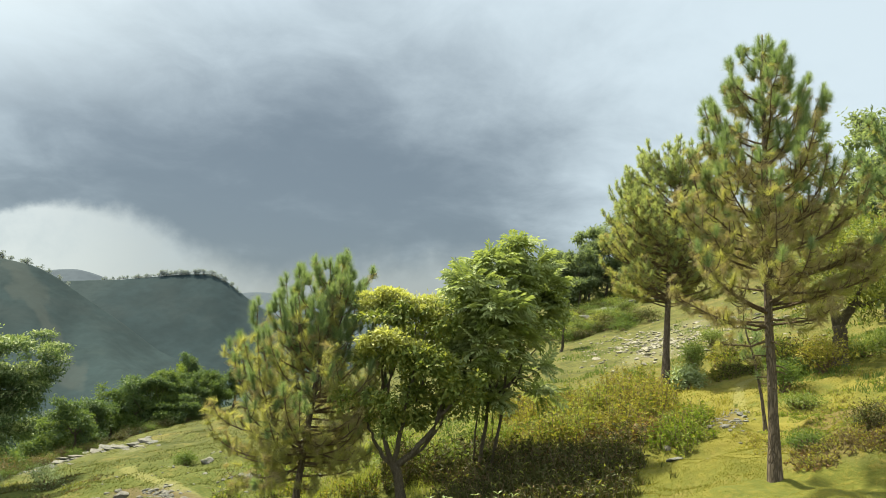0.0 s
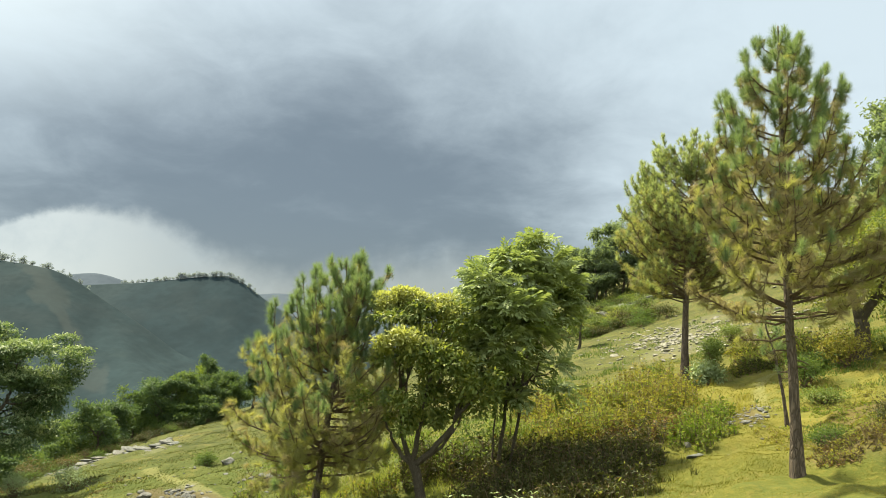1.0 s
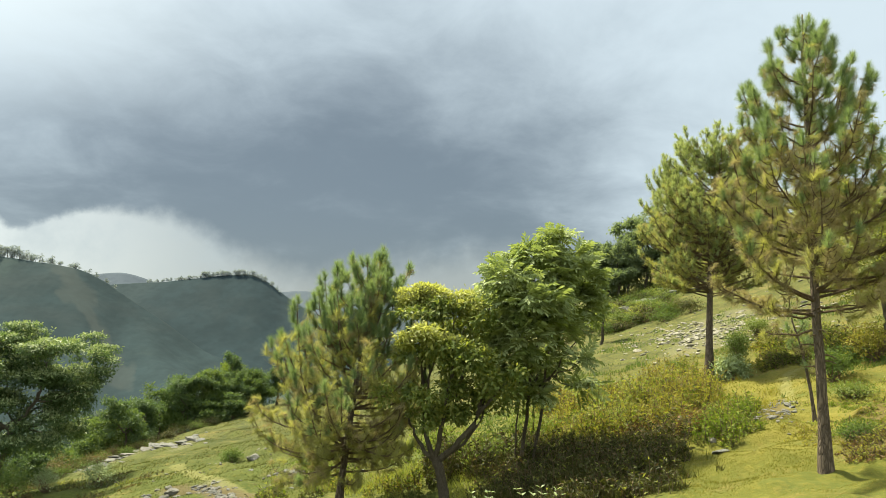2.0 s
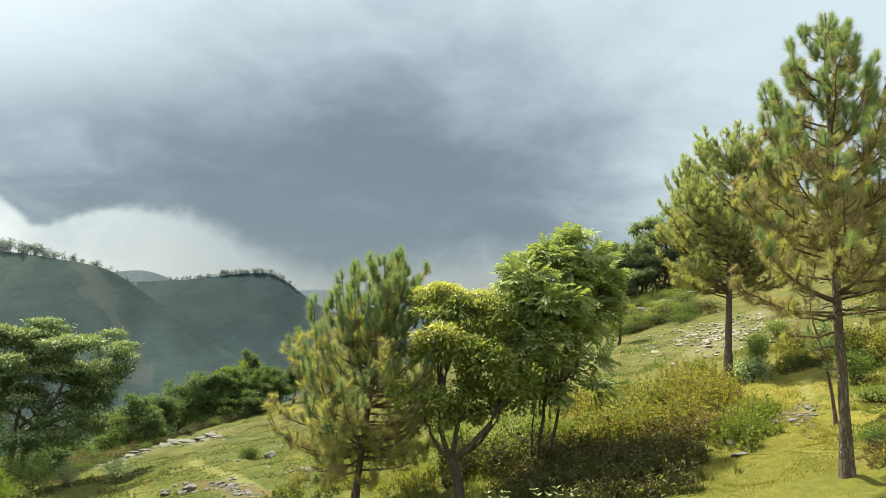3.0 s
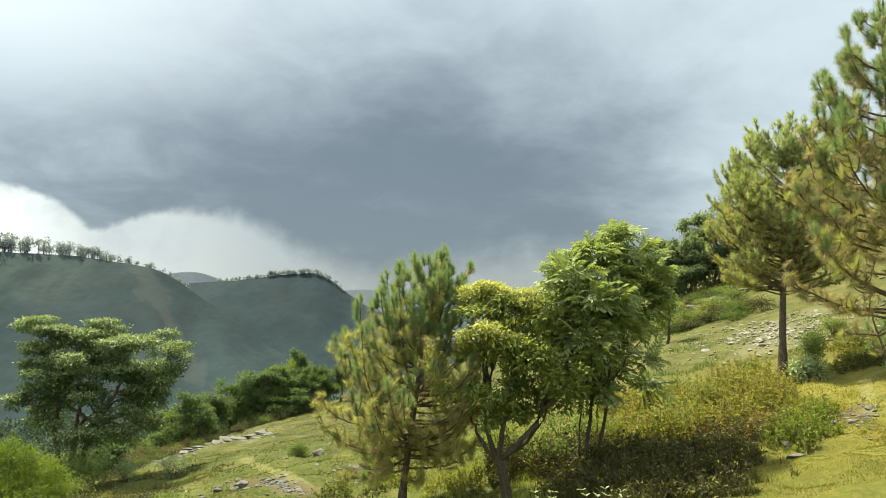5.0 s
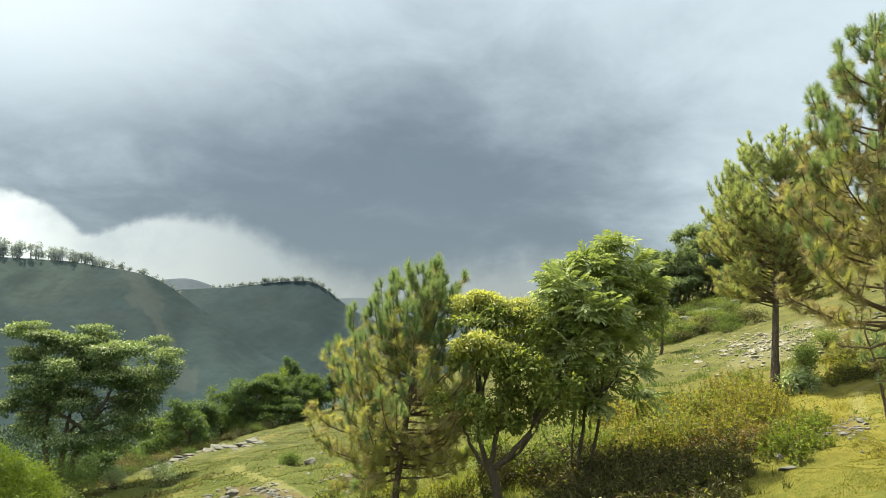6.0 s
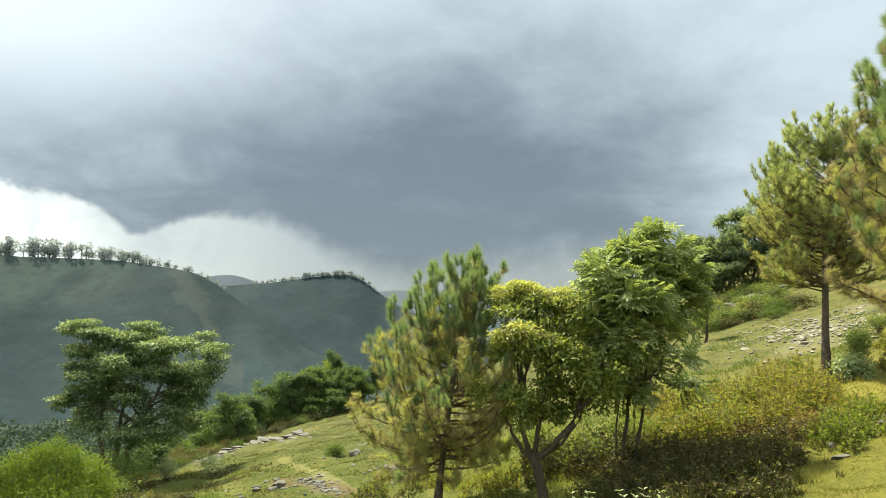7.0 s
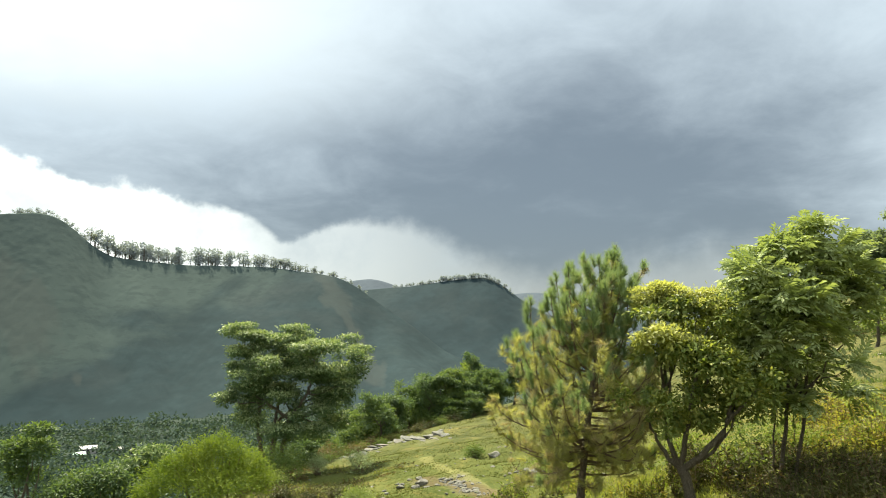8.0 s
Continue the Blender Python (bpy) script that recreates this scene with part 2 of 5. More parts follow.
LEAF_BUSH = leaf_material("leaf_bright_bush", (0.090, 0.145, 0.020), (0.195, 0.245, 0.038), 0.42, 0.6, 1.1, spec=0.15)
LEAF_VALLEY = leaf_material("leaf_valley_green", (0.064, 0.108, 0.032), (0.150, 0.200, 0.060), 0.46, 0.62, 0.35, spec=0.12)
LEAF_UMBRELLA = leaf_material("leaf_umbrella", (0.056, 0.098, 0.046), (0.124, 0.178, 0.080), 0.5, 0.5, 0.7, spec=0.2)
# hillside leaf, lightened and blued to carry the haze at that distance
LEAF_HILL = leaf_material("leaf_hill_green_hazed", (0.118, 0.162, 0.104), (0.218, 0.262, 0.162), 0.58, 0.7, 0.25, spec=0.1)
LEAF_OLIVE = leaf_material("leaf_olive", (0.150, 0.182, 0.048), (0.325, 0.338, 0.095), 0.52, 0.5, 1.2, spec=0.2)
LEAF_YELLOWING = leaf_material("leaf_yellowing", (0.200, 0.200, 0.044), (0.335, 0.302, 0.074), 0.5, 0.6, 0.8, (0.22, 0.15, 0.06), spec=0.15)
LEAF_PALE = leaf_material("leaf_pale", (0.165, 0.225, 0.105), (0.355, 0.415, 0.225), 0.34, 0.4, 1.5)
LEAF_RUST = leaf_material("leaf_rust", (0.120, 0.072, 0.032), (0.230, 0.145, 0.065), 0.30, 0.6, 1.5)
LEAF_BROWN = leaf_material("leaf_brown", (0.105, 0.082, 0.034), (0.205, 0.160, 0.070), 0.30, 0.6, 1.5)
BLADE = leaf_material("grass_blade", (0.118, 0.134, 0.022), (0.250, 0.226, 0.044), 0.36, 0.6, 0.5, (0.32, 0.26, 0.12))
BLADE_GREEN = leaf_material("green_blade", (0.052, 0.068, 0.015), (0.120, 0.130, 0.030), 0.36, 0.6, 0.5, (0.26, 0.22, 0.11))
# valley woods, with the haze's blue cast mixed into the green
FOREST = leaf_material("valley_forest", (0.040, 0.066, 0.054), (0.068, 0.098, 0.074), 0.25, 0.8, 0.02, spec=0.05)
# undergrowth leaf darkened to carry the trees' shade; also used on dark scrub
LEAF_SHADE = leaf_material("leaf_shade_dark", (0.030, 0.038, 0.011), (0.082, 0.086, 0.023), 0.32, 0.55, 1.6, (0.15, 0.10, 0.05), spec=0.2)
# pale blue-grey puts the haze in front of the skyline trees into their leaves
SKYLINE_LEAF = leaf_material("hazed_skyline_pine", (0.260, 0.295, 0.330), (0.360, 0.400, 0.440), 0.2, 0.7, 0.02, spec=0.1)
# blue-grey of the distance haze is put into these slope colours
SLOPE_NEAR = slope_material("hazed_wooded_slope", (0.024, 0.039, 0.044), (0.052, 0.072, 0.068), (0.034, 0.046, 0.049))
SLOPE_MID = slope_material("hazed_slope_beyond", (0.019, 0.032, 0.038), (0.029, 0.043, 0.048), (0.026, 0.037, 0.041), 0.8)
SLOPE_FAR = slope_material("hazed_far_slope", (0.052, 0.068, 0.090), (0.064, 0.080, 0.100), (0.056, 0.070, 0.090), 0.5)
WHITEWASH = plain_material("whitewash", (0.30, 0.30, 0.29))
ROOF_GREY = plain_material("sheet_roof", (0.16, 0.172, 0.18), 0.5)
ROOF_TEAL = plain_material("teal_roof", (0.08, 0.22, 0.20), 0.5)
DARK_OPENING = plain_material("dark_glass", (0.03, 0.035, 0.04), 0.2)


# ---------------------------------------------------------------- mesh tools
def hash2(i, j, seed):
    h = np.sin(i * 127.1 + j * 311.7 + seed * 74.7) * 43758.5453
    return h - np.floor(h)


def noise2(x, y, seed=0):
    """Smooth noise from -1 to 1 on a unit lattice."""
    i, j = np.floor(x), np.floor(y)
    u, v = x - i, y - j
    u, v = u * u * (3 - 2 * u), v * v * (3 - 2 * v)
    a, b = hash2(i, j, seed), hash2(i + 1, j, seed)
    c, d = hash2(i, j + 1, seed), hash2(i + 1, j + 1, seed)
    return 2 * ((a * (1 - u) + b * u) * (1 - v) + (c * (1 - u) + d * u) * v) - 1


def fractal(x, y, octaves, seed=0):
    total, amp = 0, 1.0
    for k in range(octaves):
        total = total + amp * noise2(x * 2 ** k, y * 2 ** k, seed + k)
        amp *= 0.5
    return total


def unit(v):
    return v / np.maximum(np.linalg.norm(v, axis=-1, keepdims=True), 1e-9)


def mesh(name, verts, tris, mat, smooth=True):
    """A triangle mesh from arrays."""
    verts, tris = np.asarray(verts, dtype=np.float32), np.asarray(tris, dtype=np.int32)
    me = bpy.data.meshes.new(name)
    me.vertices.add(len(verts))
    me.vertices.foreach_set("co", verts.ravel())
    me.loops.add(tris.size)
    me.loops.foreach_set("vertex_index", tris.ravel())
    me.polygons.add(len(tris))
    me.polygons.foreach_set("loop_start", np.arange(0, tris.size, 3, dtype=np.int32))
    me.polygons.foreach_set("use_smooth", np.full(len(tris), smooth))
    me.update(calc_edges=True)
    me.materials.append(mat)
    return me


def joined(pieces):
    """Many (verts, tris) as one."""
    vs, ts, k = [], [], 0
    for v, t in pieces:
        vs.append(v)
        ts.append(t + k)
        k += len(v)
    return np.concatenate(vs), np.concatenate(ts)


def part(name, me, parent, label="", kind=""):
    """Links a mesh as a part of a thing or of a part."""
    ob = new(name, me)
    ob.parent = parent
    return tagged(ob, label, kind=kind)


def thing(name, place, label, category, group="", kind=""):
    ob = new(name)
    ob.location = place
    ob.empty_display_size = 0.2
    return tagged(ob, label, category, group, kind)


def grid_tris(rows, cols, closed=False):
    i, j = np.meshgrid(np.arange(rows - 1), np.arange(cols if closed else cols - 1), indexing="ij")
    a, b = i * cols + j, i * cols + (j + 1) % cols
    c, d = a + cols, b + cols
    return np.concatenate([np.stack([a, b, d], -1).reshape(-1, 3), np.stack([a, d, c], -1).reshape(-1, 3)])


def tube(points, radii, sides=6, rough=0.0, rng=None):
    """A tapered limb along points."""
    p = np.asarray(points, dtype=float)
    r = np.asarray(radii, dtype=float)
    d = unit(np.gradient(p, axis=0))
    ref = np.where(np.abs(d[:, 2:3]) > 0.9, [[1.0, 0, 0]], [[0, 0, 1.0]])
    u = unit(np.cross(d, ref))
    v = np.cross(d, u)
    a = np.linspace(0, 2 * np.pi, sides, endpoint=False)
    rr = r[:, None] * np.ones(sides)
    if rough and rng is not None:
        rr = rr * (1 + rough * rng.uniform(-1, 1, rr.shape))
    ring = p[:, None] + rr[..., None] * (np.cos(a)[None, :, None] * u[:, None] + np.sin(a)[None, :, None] * v[:, None])
    verts = np.concatenate([ring.reshape(-1, 3), p[-1:]])
    tris = grid_tris(len(p), sides, True)
    last, k = (len(p) - 1) * sides, len(verts) - 1
    cap = [(last + i, last + (i + 1) % sides, k) for i in range(sides)]
    return verts, np.concatenate([tris, cap])


def bend(a, b, sag, n=7, rng=None, wobble=0.0):
    """Points of a curved limb from a to b; sag lifts its middle."""
    a, b = np.asarray(a, float), np.asarray(b, float)
    s = np.linspace(0, 1, n)[:, None]
    p = a + (b - a) * s + np.asarray(sag, float) * (4 * s * (1 - s))
    if rng is not None and wobble:
        p[1:-1] += rng.normal(0, wobble, (n - 2, 3))
    return p


def leaf_cards(place, way, normal, length, width):
    """Folded lens-shaped leaves, two triangles each."""
    way = unit(way)
    across = unit(np.cross(way, normal))
    lift = np.cross(across, way)
    L, W = np.asarray(length)[:, None], np.asarray(width)[:, None]
    mid = place + way * L * 0.5
    tip = place + way * L - lift * L * 0.10
    v = np.stack([place, mid + across * W * 0.5 + lift * W * 0.18, tip, mid - across * W * 0.5 + lift * W * 0.18], 1)
    k = np.arange(len(place))[:, None] * 4
    t = np.concatenate([k + [0, 1, 2], k + [0, 2, 3]])
    return v.reshape(-1, 3), t


def random_ways(rng, n):
    return unit(rng.normal(size=(n, 3)))


def needle_tufts(rng, place, axis, size, count, width, droop=0.06):
    """Brushes of long needles round the shoots at place, one triangle a needle."""
    m = len(place)
    axis = unit(axis)
    P = np.repeat(place, count, 0)
    A = np.repeat(axis, count, 0)
    S = np.repeat(np.broadcast_to(size, (m,)), count)[:, None]
    side = unit(np.cross(random_ways(rng, m * count), A))
    back = rng.uniform(0.0, 1.0, (m * count, 1))
    spread = rng.uniform(0.05, 0.55, (m * count, 1)) + 0.75 * back  # needles lower on the shoot stand out more
    way = A * np.cos(spread) + side * np.sin(spread)
    base = P - A * S * 0.75 * back
    tip = base + way * S * rng.uniform(0.75, 0.95, (m * count, 1)) - np.array([0, 0, 1.0]) * S * droop
    flat = unit(np.cross(way, random_ways(rng, m * count))) * width * 0.5
    v = np.stack([base - flat, base + flat, tip], 1).reshape(-1, 3)
    return v, np.arange(len(v)).reshape(-1, 3)


def ico(level):
    """A ball's points and faces."""
    bm = bmesh.new()
    bmesh.ops.create_icosphere(bm, subdivisions=level, radius=1.0)
    v = np.array([p.co[:] for p in bm.verts])
    t = np.array([[p.index for p in f.verts] for f in bm.faces])
    bm.free()
    return v, t


BALL = ico(2)


def lump(rng, rough=0.25):
    """A stone-like lump: a ball cut by a few planes and roughened."""
    v, t = BALL
    v = v.copy()
    for _ in range(5):
        d = random_ways(rng, 1)[0]
        h = rng.uniform(0.55, 0.9)
        over = np.maximum(v @ d - h, 0)
        v -= over[:, None] * d
    v *= 1 + rough * rng.uniform(-0.5, 0.5, (len(v), 1))
    return v, t


# ---------------------------------------------------------------- ground and mountains
def height(x, y):
    """The lie of the land: a hillside that falls to the left, a terrace, and the valley beyond its edge."""
    x, y = np.asarray(x, float), np.asarray(y, float)
    X, Y = np.clip(x, -24, 28) / 20, np.clip(y, -25, 85) / 40
    z = (-1.243 + 3.801 * X - 2.04 * Y + 1.056 * X * X - 0.878 * X * Y + 2.26 * Y * Y
         + 0.551 * X ** 3 - 0.369 * X * X * Y + 0.959 * X * Y * Y - 0.384 * Y ** 3)
    z = z + 1.2 * np.exp(-(x * x + y * y) / 40)
    z = z + 70 * (1 - np.exp(-np.maximum(x - 28, 0) / 170))
    s = -x - 18.4 + 0.35 * np.maximum(y - 48, 0)
    z = z - 0.5 * np.where(s < 20, np.log1p(np.exp(np.clip(s / 0.8, -30, 30))) * 0.8, s)
    far = np.hypot(x, y)
    near = np.exp(-far / 60)
    z = z + near * np.clip(far / 9 - 0.2, 0, 1) * (0.16 * fractal(x / 4.0, y / 4.0, 2, 3) + 0.15 * fractal(x / 1.0, y / 1.0, 3, 9) + 0.06 * fractal(x / 0.55, y / 0.55, 2, 33))
    # the broken bank beside the tall pine
    d = ((x - 6.3) * 0.84 - (y - 11.0) * 0.54) + 0.25 * fractal(x / 1.3, y / 1.3, 2, 5)
    run = (x - 6.3) * 0.54 + (y - 11.0) * 0.84
    z = z + 0.5 * np.clip(0.5 + 0.8 * d, 0, 1) ** 1.5 * np.exp(-np.maximum(d, 0) / 5) * np.clip(run / 1.2 + 0.8, 0, 1) * np.clip(3.2 - 0.55 * run, 0, 1)
    floor = -58 + 4 * fractal(x / 140, y / 140, 3, 21)
    return floor + np.log1p(np.exp(np.clip((z - floor) / 3.0, -30, 60))) * 3.0


# trodden paths and stony ground: half width and line
PATHS = [(0.20, [(-4.6, 16.2), (-5.65, 17.6), (-7.04, 19.5), (-8.7, 22.15), (-10.33, 24.35), (-11.42, 25.97)]),
         (0.13, [(6.9, 16.2), (7.5, 17.4), (8.6, 20.0), (9.6, 22.0), (13.5, 22.6), (18.0, 22.5)])]
SCREES = [(1.7, [(10.3, 34.0), (12.0, 37.0), (13.2, 40.0), (15.5, 44.0)]), 
          (0.8, [(-17.5, 30.2), (-17.2, 32.3), (-16.0, 33.9)]), (0.5, [(-6.2, 17.8), (-6.95, 18.5), (-8.1, 20.4), (-9.1, 20.6)]), (0.5, [(-13.6, 31.6), (-14.6, 34.8)])]


SOIL = [(0.8, [(6.4, 11.5), (7.3, 12.9), (8.2, 14.2), (9.0, 15.4)]), (0.7, [(6.8, 11.2), (8.0, 12.2)]),
        (0.5, [(-5.6, 17.4), (-6.9, 18.5), (-8.2, 20.0), (-9.2, 20.9)]), (0.4, [(-5.0, 20.4), (-5.6, 21.4)]), (0.3, [(6.5, 15.6), (6.9, 16.6), (7.4, 18.0)])]


def ground_sheet():
    az = np.concatenate([np.arange(-66, 40, 0.4), np.arange(40, 294, 4.0)])
    az = np.radians(az)
    r = np.concatenate([[0.0], np.geomspace(0.3, 8, 16), np.geomspace(8.3, 70, 270), np.geomspace(73, 4600, 75)])
    R, A = np.meshgrid(r, az, indexing="ij")
    x, y = R * np.sin(A), R * np.cos(A)
    v = np.stack([x, y, height(x, y)], -1).reshape(-1, 3)
    x, y = v[:, 0], v[:, 1]
    me = mesh("ground", v, grid_tris(len(r), len(az), True)[:, ::-1], TURF)
    for name, lines in (("worn", PATHS), ("stony", SCREES), ("soil", SOIL)):
        near = np.zeros(len(v))
        for half, line in lines:
            for (x0, y0), (x1, y1) in zip(line, line[1:]):
                f = np.clip(((x - x0) * (x1 - x0) + (y - y0) * (y1 - y0)) / ((x1 - x0) ** 2 + (y1 - y0) ** 2), 0, 1)
                d = np.hypot(x - x0 - f * (x1 - x0), y - y0 - f * (y1 - y0)) * (1 + 0.35 * fractal(x / 1.1, y / 1.1, 2, 40))
                near = np.maximum(near, np.clip(1.25 - 0.75 * d / half, 0, 1))
        me.attributes.new(name, "FLOAT", "POINT").data.foreach_set("value", near.astype(np.float32))
    ob = new("ground", me)
    tagged(ob, "grazed yellow-green hillside turf falling away to a wooded valley", "ground", kind="structure")


def on_ground(x, y, sink=0.0):
    return (x, y, float(height(x, y)) - sink)


def mountain(name, label, az_el, foot, crest, mat, seed, step=0.14, rows=160, relief=1.0, canopy=0.18, scars=()):
    """A ridge seen across the valley; az_el: its skyline, degrees to the right and up."""
    a = np.arange(az_el[0][0], az_el[-1][0] + 0.01, step)
    el = np.interp(a, [p[0] for p in az_el], [p[1] for p in az_el])
    k = np.exp(-np.linspace(-2, 2, 17) ** 2)
    el = np.convolve(np.pad(el, 8, "edge"), k / k.sum(), "valid")
    rc = crest(a)
    zc = EYE[2] + rc * np.tan(np.radians(el))
    v = np.concatenate([np.linspace(0, 1, rows), np.linspace(1, 1.9, rows // 3)[1:]])
    V, A = np.meshgrid(v, a, indexing="ij")
    rf = foot + 0 * a
    Rr = rf + (rc - rf) * V
    rise = np.where(V <= 1, V ** 1.15, 1 - 0.9 * (V - 1))
    gull = fractal(A / 4.5 + 0.4 * V, V * 0.9, 2, seed)
    body = np.clip(V * (1 - V) * 4, 0, 1)
    z = -62 + (zc + 62) * rise + relief * gull * 17 * body
    z = z + canopy * (noise2(A * 2.6, V * 30, seed + 8) + 0.8 * noise2(A * 5.0, V * 55, seed + 9)) * np.clip(V * 4, 0, 1)
    Rr = Rr + relief * gull * 16 * body
    Ar = np.radians(A)
    verts = np.stack([Rr * np.sin(Ar), Rr * np.cos(Ar), z], -1)
    me = mesh(name, verts.reshape(-1, 3), grid_tris(len(v), len(a))[:, ::-1], mat)
    bare = np.zeros(V.shape)
    for half, line in scars:
        for (a0, v0), (a1, v1) in zip(line, line[1:]):
            p, q = A - a0, 12 * (V - v0)
            da, dv = a1 - a0, 12 * (v1 - v0)
            f = np.clip((p * da + q * dv) / (da * da + dv * dv), 0, 1)
            bare = np.maximum(bare, np.clip(1.3 - np.hypot(p - f * da, q - f * dv) / half * (1 + 0.5 * fractal(A, 9 * V, 3, 61)), 0, 1))
    me.attributes.new("scar", "FLOAT", "POINT").data.foreach_set("value", bare.ravel().astype(np.float32))
    ob = new(name, me)
    tagged(ob, label, "mountain", kind="structure")


ground_sheet()
RIDGE_NEAR = [(-80, 8.8), (-62, 8.5), (-56, 7.8), (-54.5, 8.0), (-53.3, 8.2), (-52.2, 8.05), (-51.1, 7.4), (-50.1, 6.5), (-49.3, 5.8), (-48.1, 5.2), (-45.5, 4.95), (-42.6, 4.80),
              (-39, 4.85), (-36.2, 4.80), (-33, 4.42), (-31.2, 4.15), (-30.2, 3.75), (-29.2, 3.2), (-28, 2.3), (-25.3, 0.5), (-22, -2.0), (-17, -4.2)]
RIDGE_MID = [(-36, 1.5), (-29, 3.05), (-26.2, 3.30), (-25, 3.40), (-23.7, 3.60), (-22, 3.85), (-20.2, 4.10), (-18.7, 4.22), (-17.5, 3.72), (-16.5, 2.9), (-16, 2.5),
             (-14.8, 1.7), (-12, 0.3), (-7, -2.0)]
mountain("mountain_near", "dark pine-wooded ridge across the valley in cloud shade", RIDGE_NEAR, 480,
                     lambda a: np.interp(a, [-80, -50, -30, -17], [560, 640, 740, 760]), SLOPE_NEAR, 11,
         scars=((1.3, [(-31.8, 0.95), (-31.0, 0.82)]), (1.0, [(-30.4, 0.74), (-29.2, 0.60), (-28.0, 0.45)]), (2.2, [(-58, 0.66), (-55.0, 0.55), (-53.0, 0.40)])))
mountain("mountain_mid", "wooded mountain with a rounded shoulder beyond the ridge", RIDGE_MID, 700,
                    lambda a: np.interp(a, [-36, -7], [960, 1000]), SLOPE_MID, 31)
mountain("mountain_far", "far mountain behind the saddle, haze blue in its colour", [(-36, 2.5), (-31, 3.6), (-28.8, 4.0), (-27.8, 4.12), (-26.4, 3.5), (-25, 3.0), (-21, 2.2)], 1500,
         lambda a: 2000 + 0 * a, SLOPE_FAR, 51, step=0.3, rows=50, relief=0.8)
mountain("mountain_farthest", "far range low on the horizon, haze blue in its colour", [(-20, 2.2), (-16.5, 2.75), (-14.7, 2.97), (-11, 2.5), (-6, 2.6), (-2, 2.1), (6, 1.6), (14, 1.2)], 1500,
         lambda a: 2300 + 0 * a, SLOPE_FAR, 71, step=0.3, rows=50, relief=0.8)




# ---------------------------------------------------------------- trees
def pine(label, x, y, tall, lean, clear, widths, seed, bole=0.16, tuft=0.22, needles=200, spacing=0.34, per_whorl=5, loose=300, dry=0.3, olive_share=0.4, green_from=0.45, green=NEEDLE, olive=NEEDLE_OLIVE,
         thick=0.0075, climb=(0.1, 0.6), curl=0.5, stubs=0, dense=1.0, even=0.6, bare=0.35, old=0.6, flare=1.5, thin=0.5, lower=(), leaders=(), group="pines on the slope"):
    """A long-needled pine: bole, whorls of limbs that sweep out and turn up, shoots with a brush of needles at each end,
    and thin old needles on the inner wood. widths: the crown's half width at even steps from its foot to its top;
    climb: how steeply the lowest and the topmost limbs rise; lower: single bare limbs (height, turn, reach, rise) under the crown;
    leaders: limbs that grow up into tops of their own."""
    rng = np.random.default_rng(seed)
    root = thing("pine_tree", on_ground(x, y, 0.08), label, "tree", group)
    lean = np.array([lean[0], lean[1], 0.0])
    hs = np.linspace(0, tall, 26)
    wob = np.cumsum(rng.normal(0, 0.014, (26, 2)), 0) * np.linspace(0, 1, 26)[:, None]
    up = np.array([0, 0, 1.0])

    def axis(h):
        return np.array([np.interp(h, hs, wob[:, 0]), np.interp(h, hs, wob[:, 1]), h]) + lean * (h / tall) ** 1.3

    radii = bole * np.clip(1 - hs / tall, 0, 1) ** 0.75 + 0.012
    radii[:4] *= np.interp([0, 1, 2, 3], [0, 3], [flare, 1.05])
    v, t = tube([axis(h) for h in hs], radii, 12, 0.045, rng)
    part("trunk", mesh("trunk", v, t, PINE_BARK), root, "dark furrowed pine bark")
    for _ in range(stubs):
        h = rng.uniform(0.55, 0.95) * clear
        a = rng.uniform(0, 6.28)
        e = axis(h) + np.array([np.cos(a), np.sin(a), rng.uniform(-0.2, 0.3)]) * rng.uniform(0.2, 0.38)
        part("dead_stub", mesh("dead_stub", *tube(bend(axis(h), e, (0, 0, 0.03), 5), np.linspace(0.018, 0.007, 5), 5), TWIG_BARK), root)
    twigs, ends, ways, ages, bearers = [], [], [], [], []

    def brush(end, way, f, q, bearer):
        ends.append(end)
        ways.append(way)
        ages.append((f, q))
        bearers.append(bearer)

    for h, a, L, rise in lower:
        out = np.array([np.sin(a), np.cos(a), 0.0])
        p = bend(axis(h), axis(h) + out * L + up * rise, (0, 0, -0.10 * L), 9, rng, 0.015)
        limb = part("limb", mesh("limb", *tube(p, np.linspace(0.022, 0.007, 9), 5), TWIG_BARK), root)
        for k in (5, 6, 7, 8, 8):
            e = p[k] + random_ways(rng, 1)[0] * 0.16 + up * 0.1
            twigs.append(tube(bend(p[k], e, (0, 0, -0.02), 4), [0.008, 0.007, 0.006, 0.005], 4))
            brush(e, random_ways(rng, 1)[0] + 0.3 * up, 0.1, 0.5, limb)
    for h, a, L, rise in leaders:
        out = np.array([np.sin(a), np.cos(a), 0.0])
        s = np.linspace(0, 1, 10)[:, None]
        p = axis(h) + out * L * (1.6 * s - 0.6 * s ** 2) + up * rise * (0.45 * s + 0.55 * s ** 2) + rng.normal(0, 0.02, (10, 3)) * s
        limb = part("limb", mesh("limb", *tube(p, np.linspace(0.03, 0.009, 10), 6), TWIG_BARK), root)
        for q in np.linspace(0.3, 0.96, int(rise / 0.13)):
            at = np.array([np.interp(q, s[:, 0], p[:, c]) for c in range(3)])
            w = unit(random_ways(rng, 1)[0] * np.array([1, 1, 0]) + 0.3 * out)
            l = (0.18 + 0.32 * (1 - q)) * rng.uniform(0.6, 1.2)
            e = at + w * l * 0.7 + up * l * rng.uniform(0.5, 1.0)
            twigs.append(tube(bend(at, e, (w[0] * 0.1 * l, w[1] * 0.1 * l, -0.14 * l), 5), [0.009, 0.008, 0.007, 0.006, 0.005], 4))
